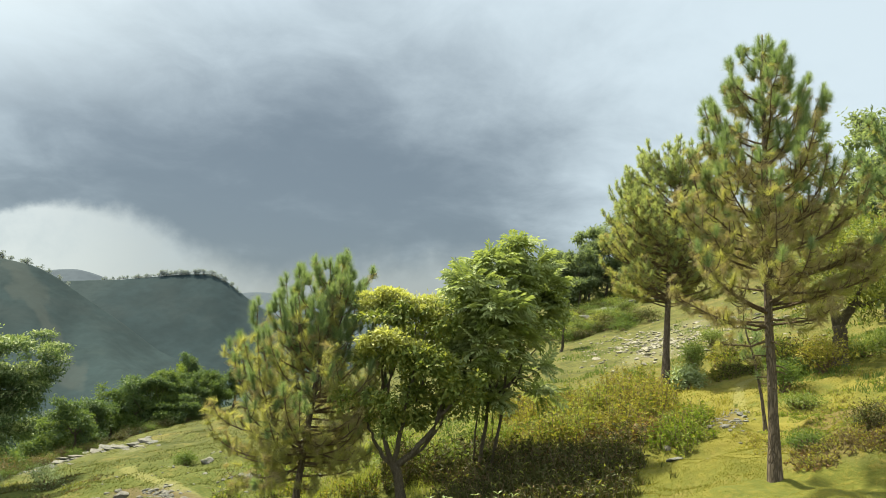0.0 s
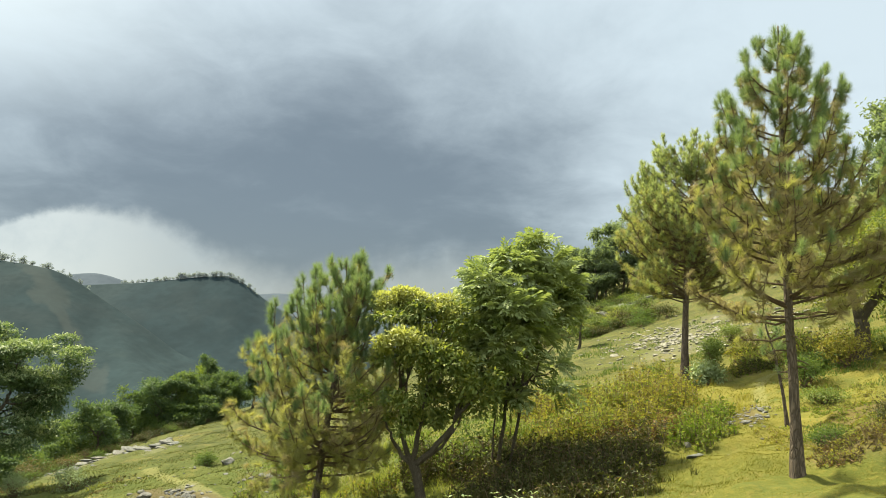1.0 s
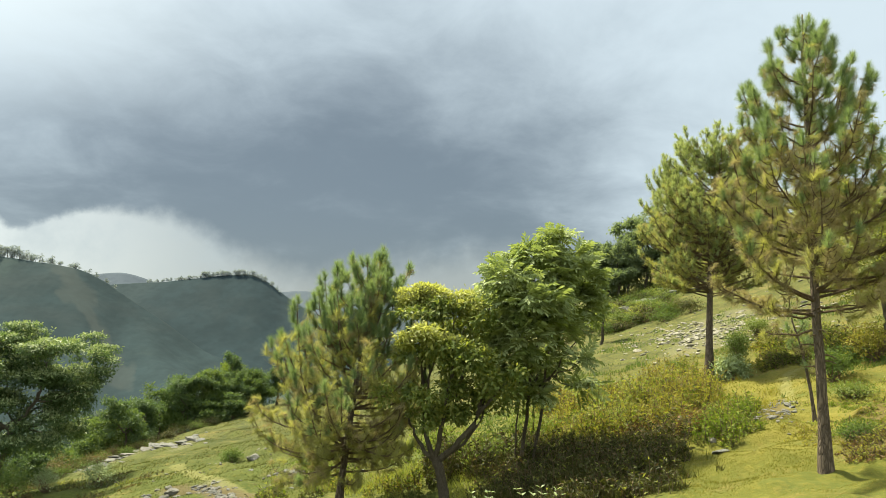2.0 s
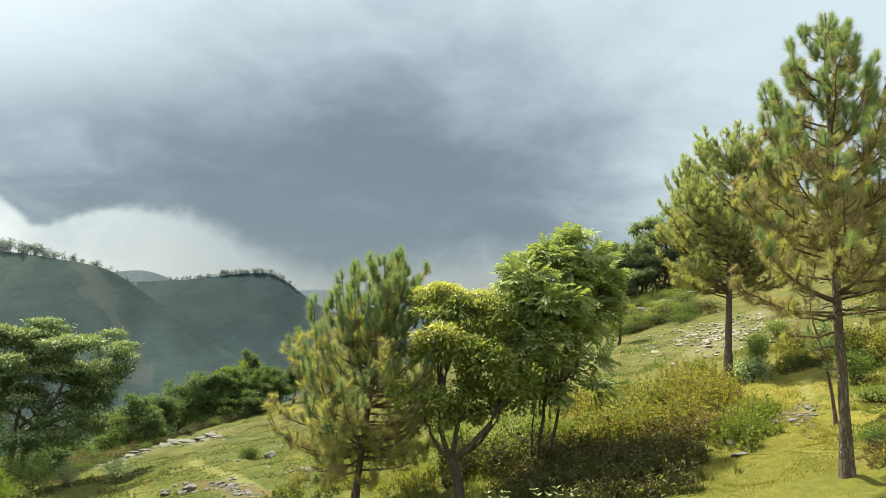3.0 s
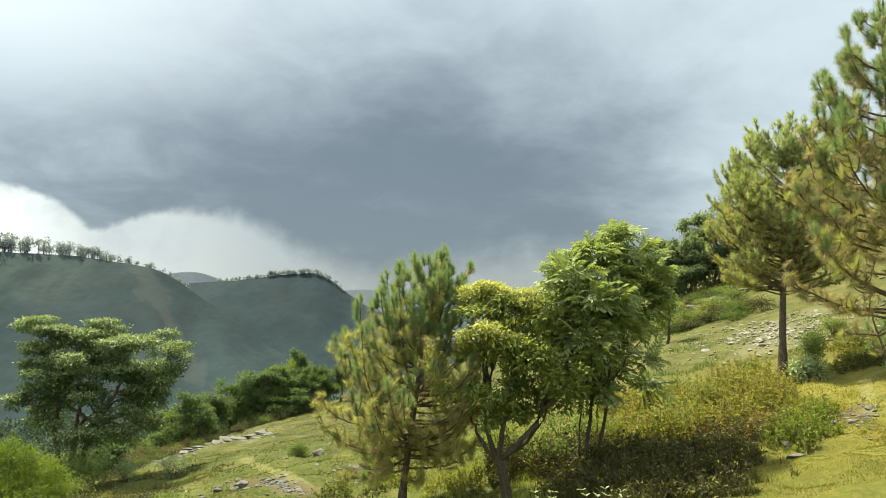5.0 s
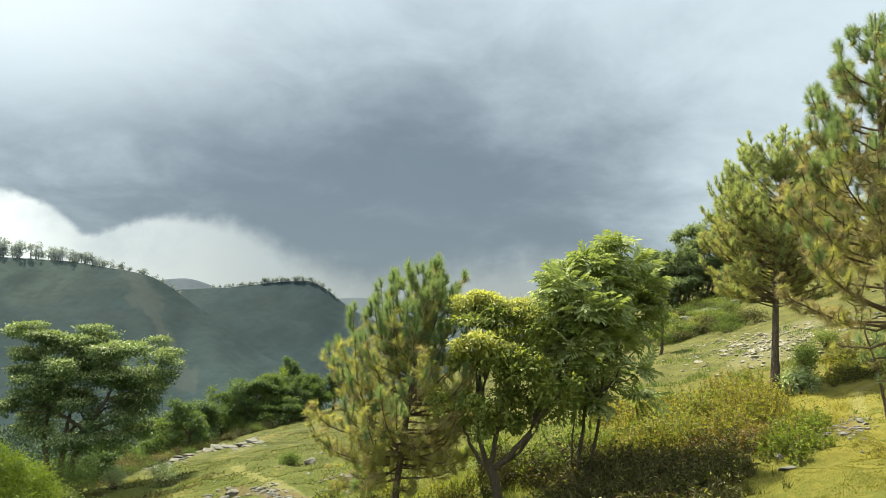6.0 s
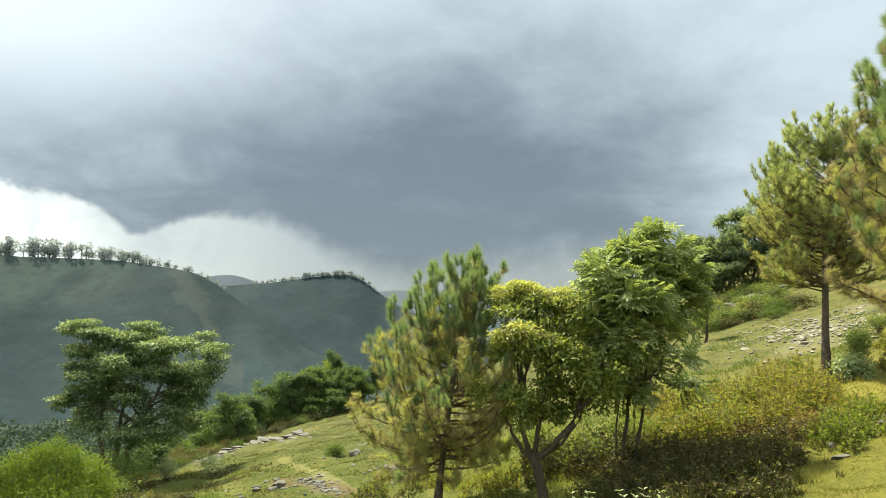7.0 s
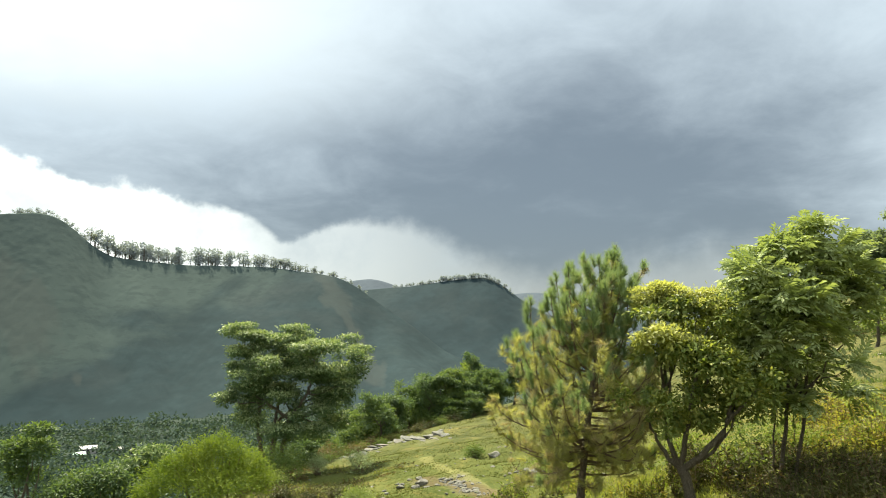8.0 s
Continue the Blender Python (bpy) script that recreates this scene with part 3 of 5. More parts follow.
            brush(e, unit(e - at) * 0.4 + 0.8 * up, (h + q * rise - clear) / (tall - clear), q, limb)
        brush(p[-1] + up * 0.05, up + 0.2 * out, 0.95, 1.0, limb)
    h, k = clear, 0
    wf = np.linspace(0, 1, len(widths))
    while h < tall - 0.2:
        f = (h - clear) / (tall - clear)
        reach = np.interp(f, wf, widths)
        for b in range(per_whorl if f < 0.85 else 4):
            L = reach * rng.uniform(even, 1.1)
            if f < 0.25 and rng.uniform() < thin:
                continue
            a = k * 2.4 + b * 2 * np.pi / per_whorl + rng.uniform(-0.4, 0.4)
            out = np.array([np.cos(a), np.sin(a), 0.0])
            side = np.array([-out[1], out[0], 0.0])
            slope = np.interp(f, [0, 1], climb) + rng.uniform(-0.2, 0.2)
            turn = curl * rng.uniform(0.7, 1.3) * np.interp(f, [0, 0.4], [0.35, 1.0])
            start = axis(float(np.clip(h - 0.85 * L * (slope + turn) + rng.uniform(-0.5, 0.5) * spacing, clear * 0.85, tall)))
            s = np.linspace(0, 1, 8)[:, None]
            p = start + out * L * (1.25 * s - 0.25 * s ** 3) + up * L * (slope * s + turn * s ** 3) + side * L * 0.12 * rng.uniform(-1, 1) * s ** 2
            p[1:] += rng.normal(0, 0.02, (7, 3)) * s[1:]
            r0 = np.clip(0.009 + 0.010 * L, 0.010, 0.03)
            v, t = tube(p, np.linspace(r0, 0.007, 8), 5)
            limb = part("limb", mesh("limb", v, t, TWIG_BARK), root)
            for q in np.linspace(bare, 0.93, int(L / 0.17 * dense) + 1):
                at = np.array([np.interp(q, s[:, 0], p[:, c]) for c in range(3)])
                l = (0.16 + 0.26 * L * (1.1 - q)) * rng.uniform(0.6, 1.15)
                w = unit(out * rng.uniform(0.1, 0.8) + side * rng.choice([-1, 1]) * rng.uniform(0.3, 1.0))
                e = at + w * l * 0.65 + up * l * rng.uniform(0.3, 0.95) * np.interp(f, [0, 0.3], [0.45, 1.0])
                twigs.append(tube(bend(at, e, (w[0] * 0.1 * l, w[1] * 0.1 * l, -0.14 * l), 5), [0.008, 0.0075, 0.007, 0.006, 0.005], 4))
                brush(e, unit(e - at) * 0.45 + 0.8 * up, f, q, limb)
                if rng.uniform() < old:
                    brush(at + (e - at) * rng.uniform(0.1, 0.6) - up * rng.uniform(0, 0.15), unit(w + random_ways(rng, 1)[0]) - 0.5 * up, min(f, 0.55) * 0.6, 0.0, limb)
            brush(p[-1] + up * 0.05, unit(p[-1] - p[-2]) * 0.6 + 0.6 * up, f, 1.0, limb)
        h += spacing * rng.uniform(0.8, 1.2)
        k += 1
    top = axis(tall)
    for _ in range(3):
        brush(top + rng.normal(0, 0.05, 3) - up * rng.uniform(0, 0.25), up + rng.normal(0, 0.2, 3), 1.0, 1.0, root)
    v, t = joined(twigs)
    part("branchwork", mesh("branchwork", v, t, TWIG_BARK), root, kind="stuff")
    ends, ways, ages = np.array(ends), unit(np.array(ways)), np.array(ages)
    faded = np.interp(ages[:, 0], [0, green_from, green_from + 0.25], [1.0, 0.7, 0.0]) * np.interp(ages[:, 1], [0.3, 1], [1.2, 0.7])
    roll = rng.uniform(0, 1, len(ends))
    state = np.where(roll < dry * faded, 2, np.where(roll < (dry + olive_share) * faded, 1, 0))
    size = tuft * rng.uniform(0.8, 1.15, len(ends))
    ways[state == 2] = unit(0.3 * ways[state == 2] + np.array([0, 0, -0.6]) + 0.8 * random_ways(rng, int((state == 2).sum())))
    ways[state == 1] = unit(0.6 * ways[state == 1] + 0.6 * random_ways(rng, int((state == 1).sum())))
    shown = np.lexsort((ends[:, 1],))[:loose]
    picked = np.zeros(len(ends), bool)
    picked[shown] = True
    count = (needles, int(0.55 * needles), int(0.4 * needles))  # older brushes are thinner
    sets = []
    for mat, each in zip((green, olive, NEEDLE_DRY), count):
        made = []
        for _ in range(3 if loose else 0):
            v, t = needle_tufts(rng, np.zeros((1, 3)), np.array([[0, 0, 1.0]]), 1.0, each, thick / tuft)
            made.append(mesh("needle_tuft", v, t, mat))
        sets.append(made)
    for i in shown:
        ob = part("needle_tuft", sets[state[i]][i % 3], bearers[i])
        turn = Vector(ways[i]).to_track_quat("Z", "Y").to_matrix().to_4x4()
        ob.matrix_basis = Matrix.Translation(ends[i]) @ turn @ pose(0, 0, 0, 0, 0, float(roll[i]) * 9999) @ Matrix.Scale(float(size[i]), 4)
    for code, mat, name in ((0, green, "green_needles"), (1, olive, "olive_needles"), (2, NEEDLE_DRY, "dry_needles")):
        m = (state == code) & ~picked
        if m.any():
            v, t = needle_tufts(rng, ends[m], ways[m], size[m], count[code], thick)
            part(name, mesh(name, v, t, mat), root, "dry straw-coloured needles" if code == 2 else "", "stuff")
    return root


def pad_points(rng, pads, each, shell=0.55, spread=1.0, ragged=0.12):
    """Points and outward ways in the pads (x, y, z, half width, half height) of a crown, dense to their upper skins."""
    ps, ns = [], []
    area = np.array([p[3] * (p[3] + p[4]) for p in pads])
    for p, a in zip(pads, area / area.sum()):
        m = max(int(each * a), 6)
        d = random_ways(rng, m)
        d[:, 2] = np.where(rng.uniform(size=m) < 0.3, np.abs(d[:, 2]), d[:, 2])
        r = rng.uniform(shell ** 3, 1.0, (m, 1)) ** (1 / 3) * (1 + rng.normal(0, ragged, (m, 1)))
        ps.append(np.array(p[:3]) + d * r * np.array([p[3], p[3] * spread, p[4]]))
        ns.append(d)
    return np.concatenate(ps), np.concatenate(ns)


def broken(rng, pads, k, small=0.4, large=0.75):
    """Each pad broken into k smaller ones strewn through it."""
    return [(p[0] + p[3] * rng.normal(0, 0.5), p[1] + p[3] * rng.normal(0, 0.5), p[2] + p[4] * rng.normal(0.1, 0.55), p[3] * rng.uniform(small, large), p[4] * rng.uniform(small, large))
            for p in pads for _ in range(k)]


def leafy(rng, pads, count, length, width, mat, name, root, shell=0.5, droop=0.25, spread=1.0, ragged=0.12, rise=0.0):
    """A crown of single leaves as one mesh, in the thing's own space."""
    p, n = pad_points(rng, pads, count, shell, spread, ragged)
    way = unit(n * 0.55 + random_ways(rng, len(p)) * 0.8 + np.array([0, 0, rise - droop]))
    up = unit(n * 0.6 + np.array([0, 0, 0.9]) + random_ways(rng, len(p)) * 0.55)
    L = length * rng.uniform(0.65, 1.2, len(p))
    v, t = leaf_cards(p, way, up, L, L * width)
    return part(name, mesh(name, v, t, mat), root, kind="stuff")


def limbs_to(rng, root, start, pads, r0, bark, twig_count=6, name="limb", arch=0.15):
    """A few main limbs from the fork, boughs to each pad, and twigs in the pad."""
    pads = list(pads)
    twigs = []
    start = np.asarray(start, float)
    mains = max(2, len(pads) // 4)
    turn = np.array([math.atan2(p[0] - start[0], p[2] - start[2]) for p in pads])
    rank = np.argsort(np.argsort(turn)) * mains // len(pads)
    for m in range(mains):
        mid = start + 0.52 * (np.mean([pads[i][:3] for i in range(len(pads)) if rank[i] == m], 0) - start)
        pts = bend(start, mid, (0, 0, -arch * 0.3 * np.linalg.norm(mid - start)), 8, rng, 0.015 * np.linalg.norm(mid - start))
        part(name, mesh(name, *tube(pts, np.linspace(r0, r0 * 0.7, 8), 8, 0.06, rng), bark), root)
        rank = np.where(rank == m, 1000 + m, rank)
        for i in np.flatnonzero(rank == 1000 + m):
            pads[i] = (*pads[i][:5], mid)
    for p in pads:
        c, mid = np.array(p[:3]), p[5]
        reach = np.linalg.norm(c - mid)
        pts = bend(mid, c, (0, 0, -arch * reach * rng.uniform(0.2, 1.0)), 8, rng, 0.025 * reach)
        r = np.clip(r0 * rng.uniform(0.4, 0.62), 0.008, 1)
        part("bough", mesh("bough", *tube(pts, np.linspace(r, r * 0.25, 8), 7, 0.06, rng), bark), root)
        for _ in range(twig_count):
            e = c + random_ways(rng, 1)[0] * np.array([p[3], p[3], p[4]]) * rng.uniform(0.6, 1.0)
            a = pts[rng.integers(4, 8)]
            twigs.append(tube(bend(a, e, (0, 0, 0.06 * p[3]), 5), np.linspace(r * 0.28, r * 0.07, 5), 4))
    if twigs:
        part("branchwork", mesh("branchwork", *joined(twigs), bark), root, kind="stuff")


def local(pads, base, rng=None, deep=0.0):
    out = []
    for p in pads:
        dy = rng.uniform(-deep, deep) if rng is not None else 0.0
        k = 1 + dy / math.hypot(p[0], p[1])
        out.append((p[0] * k - base[0], p[1] * k - base[1], EYE[2] + (p[2] - EYE[2]) * k - base[2], p[3], p[4]))
    return out


def shrub(label, x, y, pads, count, length, width, mat, seed, name="shrub", category="bush", group="", stems=9, bark=TWIG_BARK, deep=0.3, shell=0.3, spread=1.0,
          second=None, ragged=0.26, rise=0.0):
    """A many-stemmed bush with its leaves in pads."""
    rng = np.random.default_rng(seed)
    base = on_ground(x, y, 0.03)
    root = thing(name, base, label, category, group)
    pads = local(pads, base, rng, deep)
    lo = min(p[2] - p[4] for p in pads)
    if lo > 0.1:
        pads.append((0, 0, lo * 0.5, pads[0][3] * 0.7, lo * 0.6))
    for i in range(stems):
        p = pads[i % len(pads)]
        e = np.array(p[:3]) + random_ways(rng, 1)[0] * np.array([p[3], p[3], p[4]]) * 0.7
        s = rng.normal(0, 0.06, 3) * [1, 1, 0]
        part("stem", mesh("stem", *tube(bend(s, e, (0, 0, 0.1 * abs(e[2])), 6, rng, 0.02), np.linspace(0.022, 0.006, 6), 5), bark), root)
    leafy(rng, pads, count, length, width, mat, "foliage", root, shell, spread=spread, ragged=ragged, rise=rise)
    if second:
        leafy(rng, pads, int(count * second[1]), length, width, second[0], "new_growth", root, 0.8, -0.3, spread, 0.3)
    return root


# the tall pine by the path
pine("tall young pine with furrowed trunk and half-dry lower crown", 5.05, 10.55, 7.03, (0.06, -0.06), 2.7,
     (1.3, 1.5, 1.6, 1.5, 1.3, 1.12, 1.0, 0.78, 0.4, 0.12), 4, bole=0.068, flare=1.5, dry=0.7, olive_share=0.5, green_from=0.45, climb=(0.0, 0.75), curl=0.5, spacing=0.225, stubs=11, dense=1.45, even=0.7, thick=0.0042, tuft=0.17, needles=240,
     bare=0.25, old=0.9, lower=((2.35, -1.7, 0.85, 0.12), (2.5, 1.5, 1.0, 0.15), (2.15, -1.3, 0.7, -0.05)),
     leaders=((2.6, -1.4, 1.25, 1.5), (2.7, 1.4, 0.95, 1.4)))
# the leaning young pine among the broadleaf trees
pine("bushy young pine with upturned shoots and browning lower needles", -2.95, 14.7, 5.72, (0.85, 0.1), 0.95,
     (1.3, 1.6, 1.85, 1.9, 1.85, 1.7, 1.4, 0.95, 0.6, 0.3), 23, bole=0.068, dry=0.28, olive_share=0.8, green_from=0.5, climb=(-0.25, 0.5), curl=0.55, spacing=0.30, per_whorl=7, tuft=0.22, needles=195, dense=0.8, even=0.7,
     thick=0.006, bare=0.2, old=0.8, thin=0.2, lower=((1.15, -1.5, 1.5, -0.25), (1.3, -1.9, 1.3, 0.1), (1.2, 1.6, 1.2, 0.35), (1.6, 1.4, 1.5, 0.9)),
     leaders=((2.5, 1.7, 0.9, 2.4), (2.3, -1.3, 0.75, 2.75), (2.4, -2.2, 0.45, 2.8), (1.8, -1.7, 1.15, 2.7), (2.6, 0.6, 0.5, 2.7), (1.5, -1.4, 1.6, 2.3), (1.4, -2.4, 1.3, 2.4), (3.3, -1.2, 0.55, 2.0), (3.5, 1.9, 0.6, 1.7), (3.0, -1.9, 0.9, 1.7), (3.2, 2.6, 0.3, 2.2)))
# the pine farther up the slope
pine("tall dense pine with a bare lower trunk", 8.04, 24.72, 9.05, (0.55, -0.1), 3.3,
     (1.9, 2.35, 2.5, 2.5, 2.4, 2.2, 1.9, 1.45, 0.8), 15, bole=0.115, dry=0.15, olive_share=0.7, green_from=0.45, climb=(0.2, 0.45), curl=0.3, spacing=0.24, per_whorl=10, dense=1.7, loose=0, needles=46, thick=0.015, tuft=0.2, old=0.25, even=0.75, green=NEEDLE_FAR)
# a thin young pine behind the tall one
pine("thin crooked young pine with sparse needles beside the path", 7.2, 15.4, 2.4, (-0.35, 0.0), 1.2, (0.2, 0.35, 0.3, 0.15), 19, bole=0.03, dry=0.5, loose=0, spacing=0.3, per_whorl=3, tuft=0.17, needles=70)


def compound_leaf(rng, pairs=6):
    """A feathered leaf along +y, a metre long: a stalk and pairs of drooping leaflets."""
    s = np.linspace(0.25, 0.95, pairs)
    arc = lambda q: np.stack([0 * q, q, 0.12 * q - 0.28 * q * q], -1)
    base = np.repeat(arc(s), 2, 0)
    side = np.tile([-1.0, 1.0], pairs)
    way = np.stack([side, np.full(2 * pairs, 0.55), np.full(2 * pairs, -0.32) + rng.normal(0, 0.12, 2 * pairs)], -1)
    base = np.concatenate([base, arc(np.array([0.97]))])
    way = np.concatenate([way, [[0, 1.0, -0.4]]])
    n = np.tile([[0, 0, 1.0]], (len(base), 1)) + rng.normal(0, 0.15, (len(base), 3))
    L = 0.35 * rng.uniform(0.85, 1.1, len(base))
    leaves = leaf_cards(base, way, n, L, L * 0.42)
    q = arc(np.linspace(0, 1, 4))
    w = np.array([[0.012, 0, 0]])
    stalk = np.concatenate([q - w, q + w]), np.array([(0, 4, 1), (4, 5, 1), (1, 5, 2), (5, 6, 2), (2, 6, 3), (6, 7, 3)])
    return joined([leaves, stalk])


def feather_tree(label, x, y, pads, seed, count, size, loose=300):
    """A slim tree with large feathered leaves."""
    rng = np.random.default_rng(seed)
    base = on_ground(x, y, 0.05)
    root = thing("feather_leaf_tree", base, label, "tree")
    pads = local(pads, base, rng, 0.75)
    fork = np.array([0.25, 0.05, 1.35])
    for i, (dx, r) in enumerate(((0.0, 0.05), (0.34, 0.04), (-0.12, 0.022))):
        end = fork + np.array([dx * 1.1 + 0.05, 0.1 * i, 0.75 + 0.5 * i])
        pts = bend((dx * 0.8, 0.06 * i, 0), end, (0.05, 0, 0), 9, rng, 0.012)
        part("trunk", mesh("trunk", *tube(pts, np.linspace(r, r * 0.6, 9), 8, 0.08, rng), GREY_BARK), root)
    limbs_to(rng, root, fork + np.array([0, 0, 0.5]), pads, 0.035, GREY_BARK, 5)
    p, n = pad_points(rng, pads, count, 0.45, 0.9)
    way = unit(n * 0.9 * np.array([1, 1, 0.5]) + random_ways(rng, len(p)) * 0.45 + np.array([0, 0, 0.05]))
    kinds = [compound_leaf(rng) for _ in range(5)]
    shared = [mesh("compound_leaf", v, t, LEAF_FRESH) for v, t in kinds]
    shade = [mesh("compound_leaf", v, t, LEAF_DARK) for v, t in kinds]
    L = size * rng.uniform(0.75, 1.25, len(p))
    order = np.argsort(p[:, 1] - 0.6 * p[:, 2])
    rest = []
    for rank, i in enumerate(order):
        y_ax = Vector(way[i])
        z_ax = (Vector((0, 0, 1)) + Vector(rng.normal(0, 0.35, 3)))
        x_ax = y_ax.cross(z_ax).normalized()
        z_ax = x_ax.cross(y_ax)
        m = Matrix((x_ax, y_ax, z_ax)).transposed().to_4x4()
        m = Matrix.Translation(p[i] - 0.4 * L[i] * way[i]) @ m @ Matrix.Scale(float(L[i]), 4)
        # old picks low and downturned leaves for the dark copy: shade painted into the crown
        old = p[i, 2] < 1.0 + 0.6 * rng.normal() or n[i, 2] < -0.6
        if rank < loose:
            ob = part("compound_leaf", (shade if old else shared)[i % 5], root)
            ob.matrix_basis = m
        else:
            v, t = kinds[i % 5]
            mm = np.array(m)
            rest.append((old, v @ mm[:3, :3].T + mm[:3, 3], t))
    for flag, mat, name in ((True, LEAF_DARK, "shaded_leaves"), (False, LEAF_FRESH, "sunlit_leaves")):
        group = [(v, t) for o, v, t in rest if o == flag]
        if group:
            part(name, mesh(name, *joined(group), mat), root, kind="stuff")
    return root


FEATHER_PADS = [(1.68, 14.91, 3.60, 0.36, 0.10), (1.2, 14.95, 3.14, 0.62, 0.22), (1.99, 14.87, 3.12, 0.46, 0.22), (0.65, 14.99, 2.68, 0.42, 0.32), (1.45, 14.93, 2.7, 0.68, 0.32), (2.3, 14.82, 2.72, 0.38, 0.27),
                (0.48, 14.99, 2.1, 0.46, 0.36), (1.22, 14.95, 2.12, 0.62, 0.4), (2.06, 14.86, 2.14, 0.50, 0.36), (0.25, 15.0, 1.54, 0.42, 0.34), (0.98, 14.97, 1.44, 0.6, 0.44), (1.77, 14.9, 1.52, 0.42, 0.32),
                (2.45, 14.79, 2.27, 0.22, 0.2), (0.57, 14.99, 0.9, 0.5, 0.36), (1.36, 14.94, 0.88, 0.45, 0.33), (0.88, 14.97, 0.36, 0.42, 0.28), (0.14, 15.0, 0.99, 0.3, 0.3), (2.14, 14.85, 0.9, 0.25, 0.2),
                (2.2, 14.84, 0.4, 0.25, 0.24), (1.25, 14.95, 0.2, 0.3, 0.2), (1.12, 14.6, 2.15, 0.34, 0.28), (1.2, 14.6, 1.72, 0.3, 0.25)]
feather_tree("slim broadleaf tree with glossy feathered leaves, sunlit on top", 0.78, 14.97, FEATHER_PADS, 21, 1650, 0.41)


def forked_tree():
    """A low-forking broadleaf tree with a yellow flush of new leaves on top."""
    rng = np.random.default_rng(33)
    base = on_ground(-0.72, 13.98, 0.05)
    root = thing("forked_tree", base, "low-forking broadleaf tree with dark leaves and yellow new growth", "tree")
    flush = [(-1.34, 14.1, 2.10, 0.30, 0.11), (-0.94, 14.1, 2.24, 0.39, 0.13), (-0.54, 14.1, 2.20, 0.35, 0.13), (-0.13, 14.1, 2.04, 0.28, 0.14), (-1.37, 13.4, 1.38, 0.30, 0.15), (-0.97, 13.35, 1.45, 0.36, 0.17),
             (-0.57, 13.4, 1.36, 0.30, 0.16), (-0.12, 13.6, 1.03, 0.23, 0.18)]
    body = [(-1.04, 14.1, 1.91, 0.53, 0.22), (-0.47, 14.1, 1.90, 0.46, 0.22), (-0.06, 14.1, 1.77, 0.34, 0.27), (-1.01, 13.9, 1.06, 0.57, 0.30), (-0.44, 13.9, 0.91, 0.52, 0.34), (0.13, 14.0, 0.92, 0.46, 0.39),
            (-1.10, 13.95, 0.44, 0.48, 0.38), (-0.48, 14.0, 0.29, 0.50, 0.39), (0.15, 14.0, 0.25, 0.45, 0.34), (0.55, 14.0, 0.48, 0.34, 0.27), (-1.08, 13.95, -0.17, 0.38, 0.27), (-0.46, 14.0, -0.21, 0.34, 0.20), (-0.7, 14.6, 1.3, 0.6, 0.5)]
    flush, body = local(flush, base, rng, 0.15), local(body, base, rng, 0.35)
    fork = np.array([-0.14, 0.0, float(-1.02 - base[2])])
    part("trunk", mesh("trunk", *tube(bend((0.02, 0, 0), fork, (0.05, 0, 0), 7, rng, 0.01), np.linspace(0.115, 0.09, 7), 10, 0.08, rng), GREY_BARK), root)
    ends = []
    for dx, dy, dz, sx, r in ((1.05, 0.05, 1.45, 0.16, 0.07), (0.35, -0.15, 1.75, -0.05, 0.06), (-0.55, 0.0, 0.85, -0.05, 0.05), (-0.25, 0.2, 1.9, -0.14, 0.055), (0.95, 0.15, 0.95, 0.12, 0.04)):
        end = fork + np.array([dx, dy, dz])
        pts = bend(fork - np.array([0, 0, 0.04]), end, (sx, 0, -0.08), 10, rng, 0.018)
        part("limb", mesh("limb", *tube(pts, np.linspace(r, r * 0.45, 10), 8, 0.07, rng), GREY_BARK), root)
        ends.append((pts[6], r))
    pads = body + flush
    near = [int(np.argmin([np.linalg.norm(np.array(p[:3]) - e) for e, r in ends])) for p in pads]
    for k, (e, r) in enumerate(ends):
        own = [p for p, m in zip(pads, near) if m == k]
        if own:
            limbs_to(rng, root, e, own, r * 0.55, GREY_BARK, 6, name="branch", arch=-0.05)
    body, flush = broken(rng, body, 5, 0.35, 0.7), broken(rng, flush, 5, 0.35, 0.7)
    # dark green body leaves also put in the crown's own shade under the flush
    leafy(rng, body, 8500, 0.115, 0.48, LEAF_DARK, "foliage", root, 0.25, ragged=0.3)
    leafy(rng, flush, 5200, 0.09, 0.42, LEAF_FLUSH, "yellow_flush", root, 0.6, -0.3, ragged=0.4)
    leafy(rng, [(x, y, z + 0.15, a, 0.6 * b) for x, y, z, a, b in flush[:10]], 1500, 0.10, 0.42, LEAF_FLUSH, "new_growth", root, 0.6, -0.5, ragged=0.4)
    leafy(rng, [(x, y, z - 0.12, a, b) for x, y, z, a, b in flush], 1800, 0.11, 0.45, LEAF_OLIVE, "under_leaves", root, 0.2, ragged=0.3)
    leafy(rng, body, 4200, 0.12, 0.45, LEAF_OLIVE, "fresh_leaves", root, 0.85, 0.1, ragged=0.3)


forked_tree()


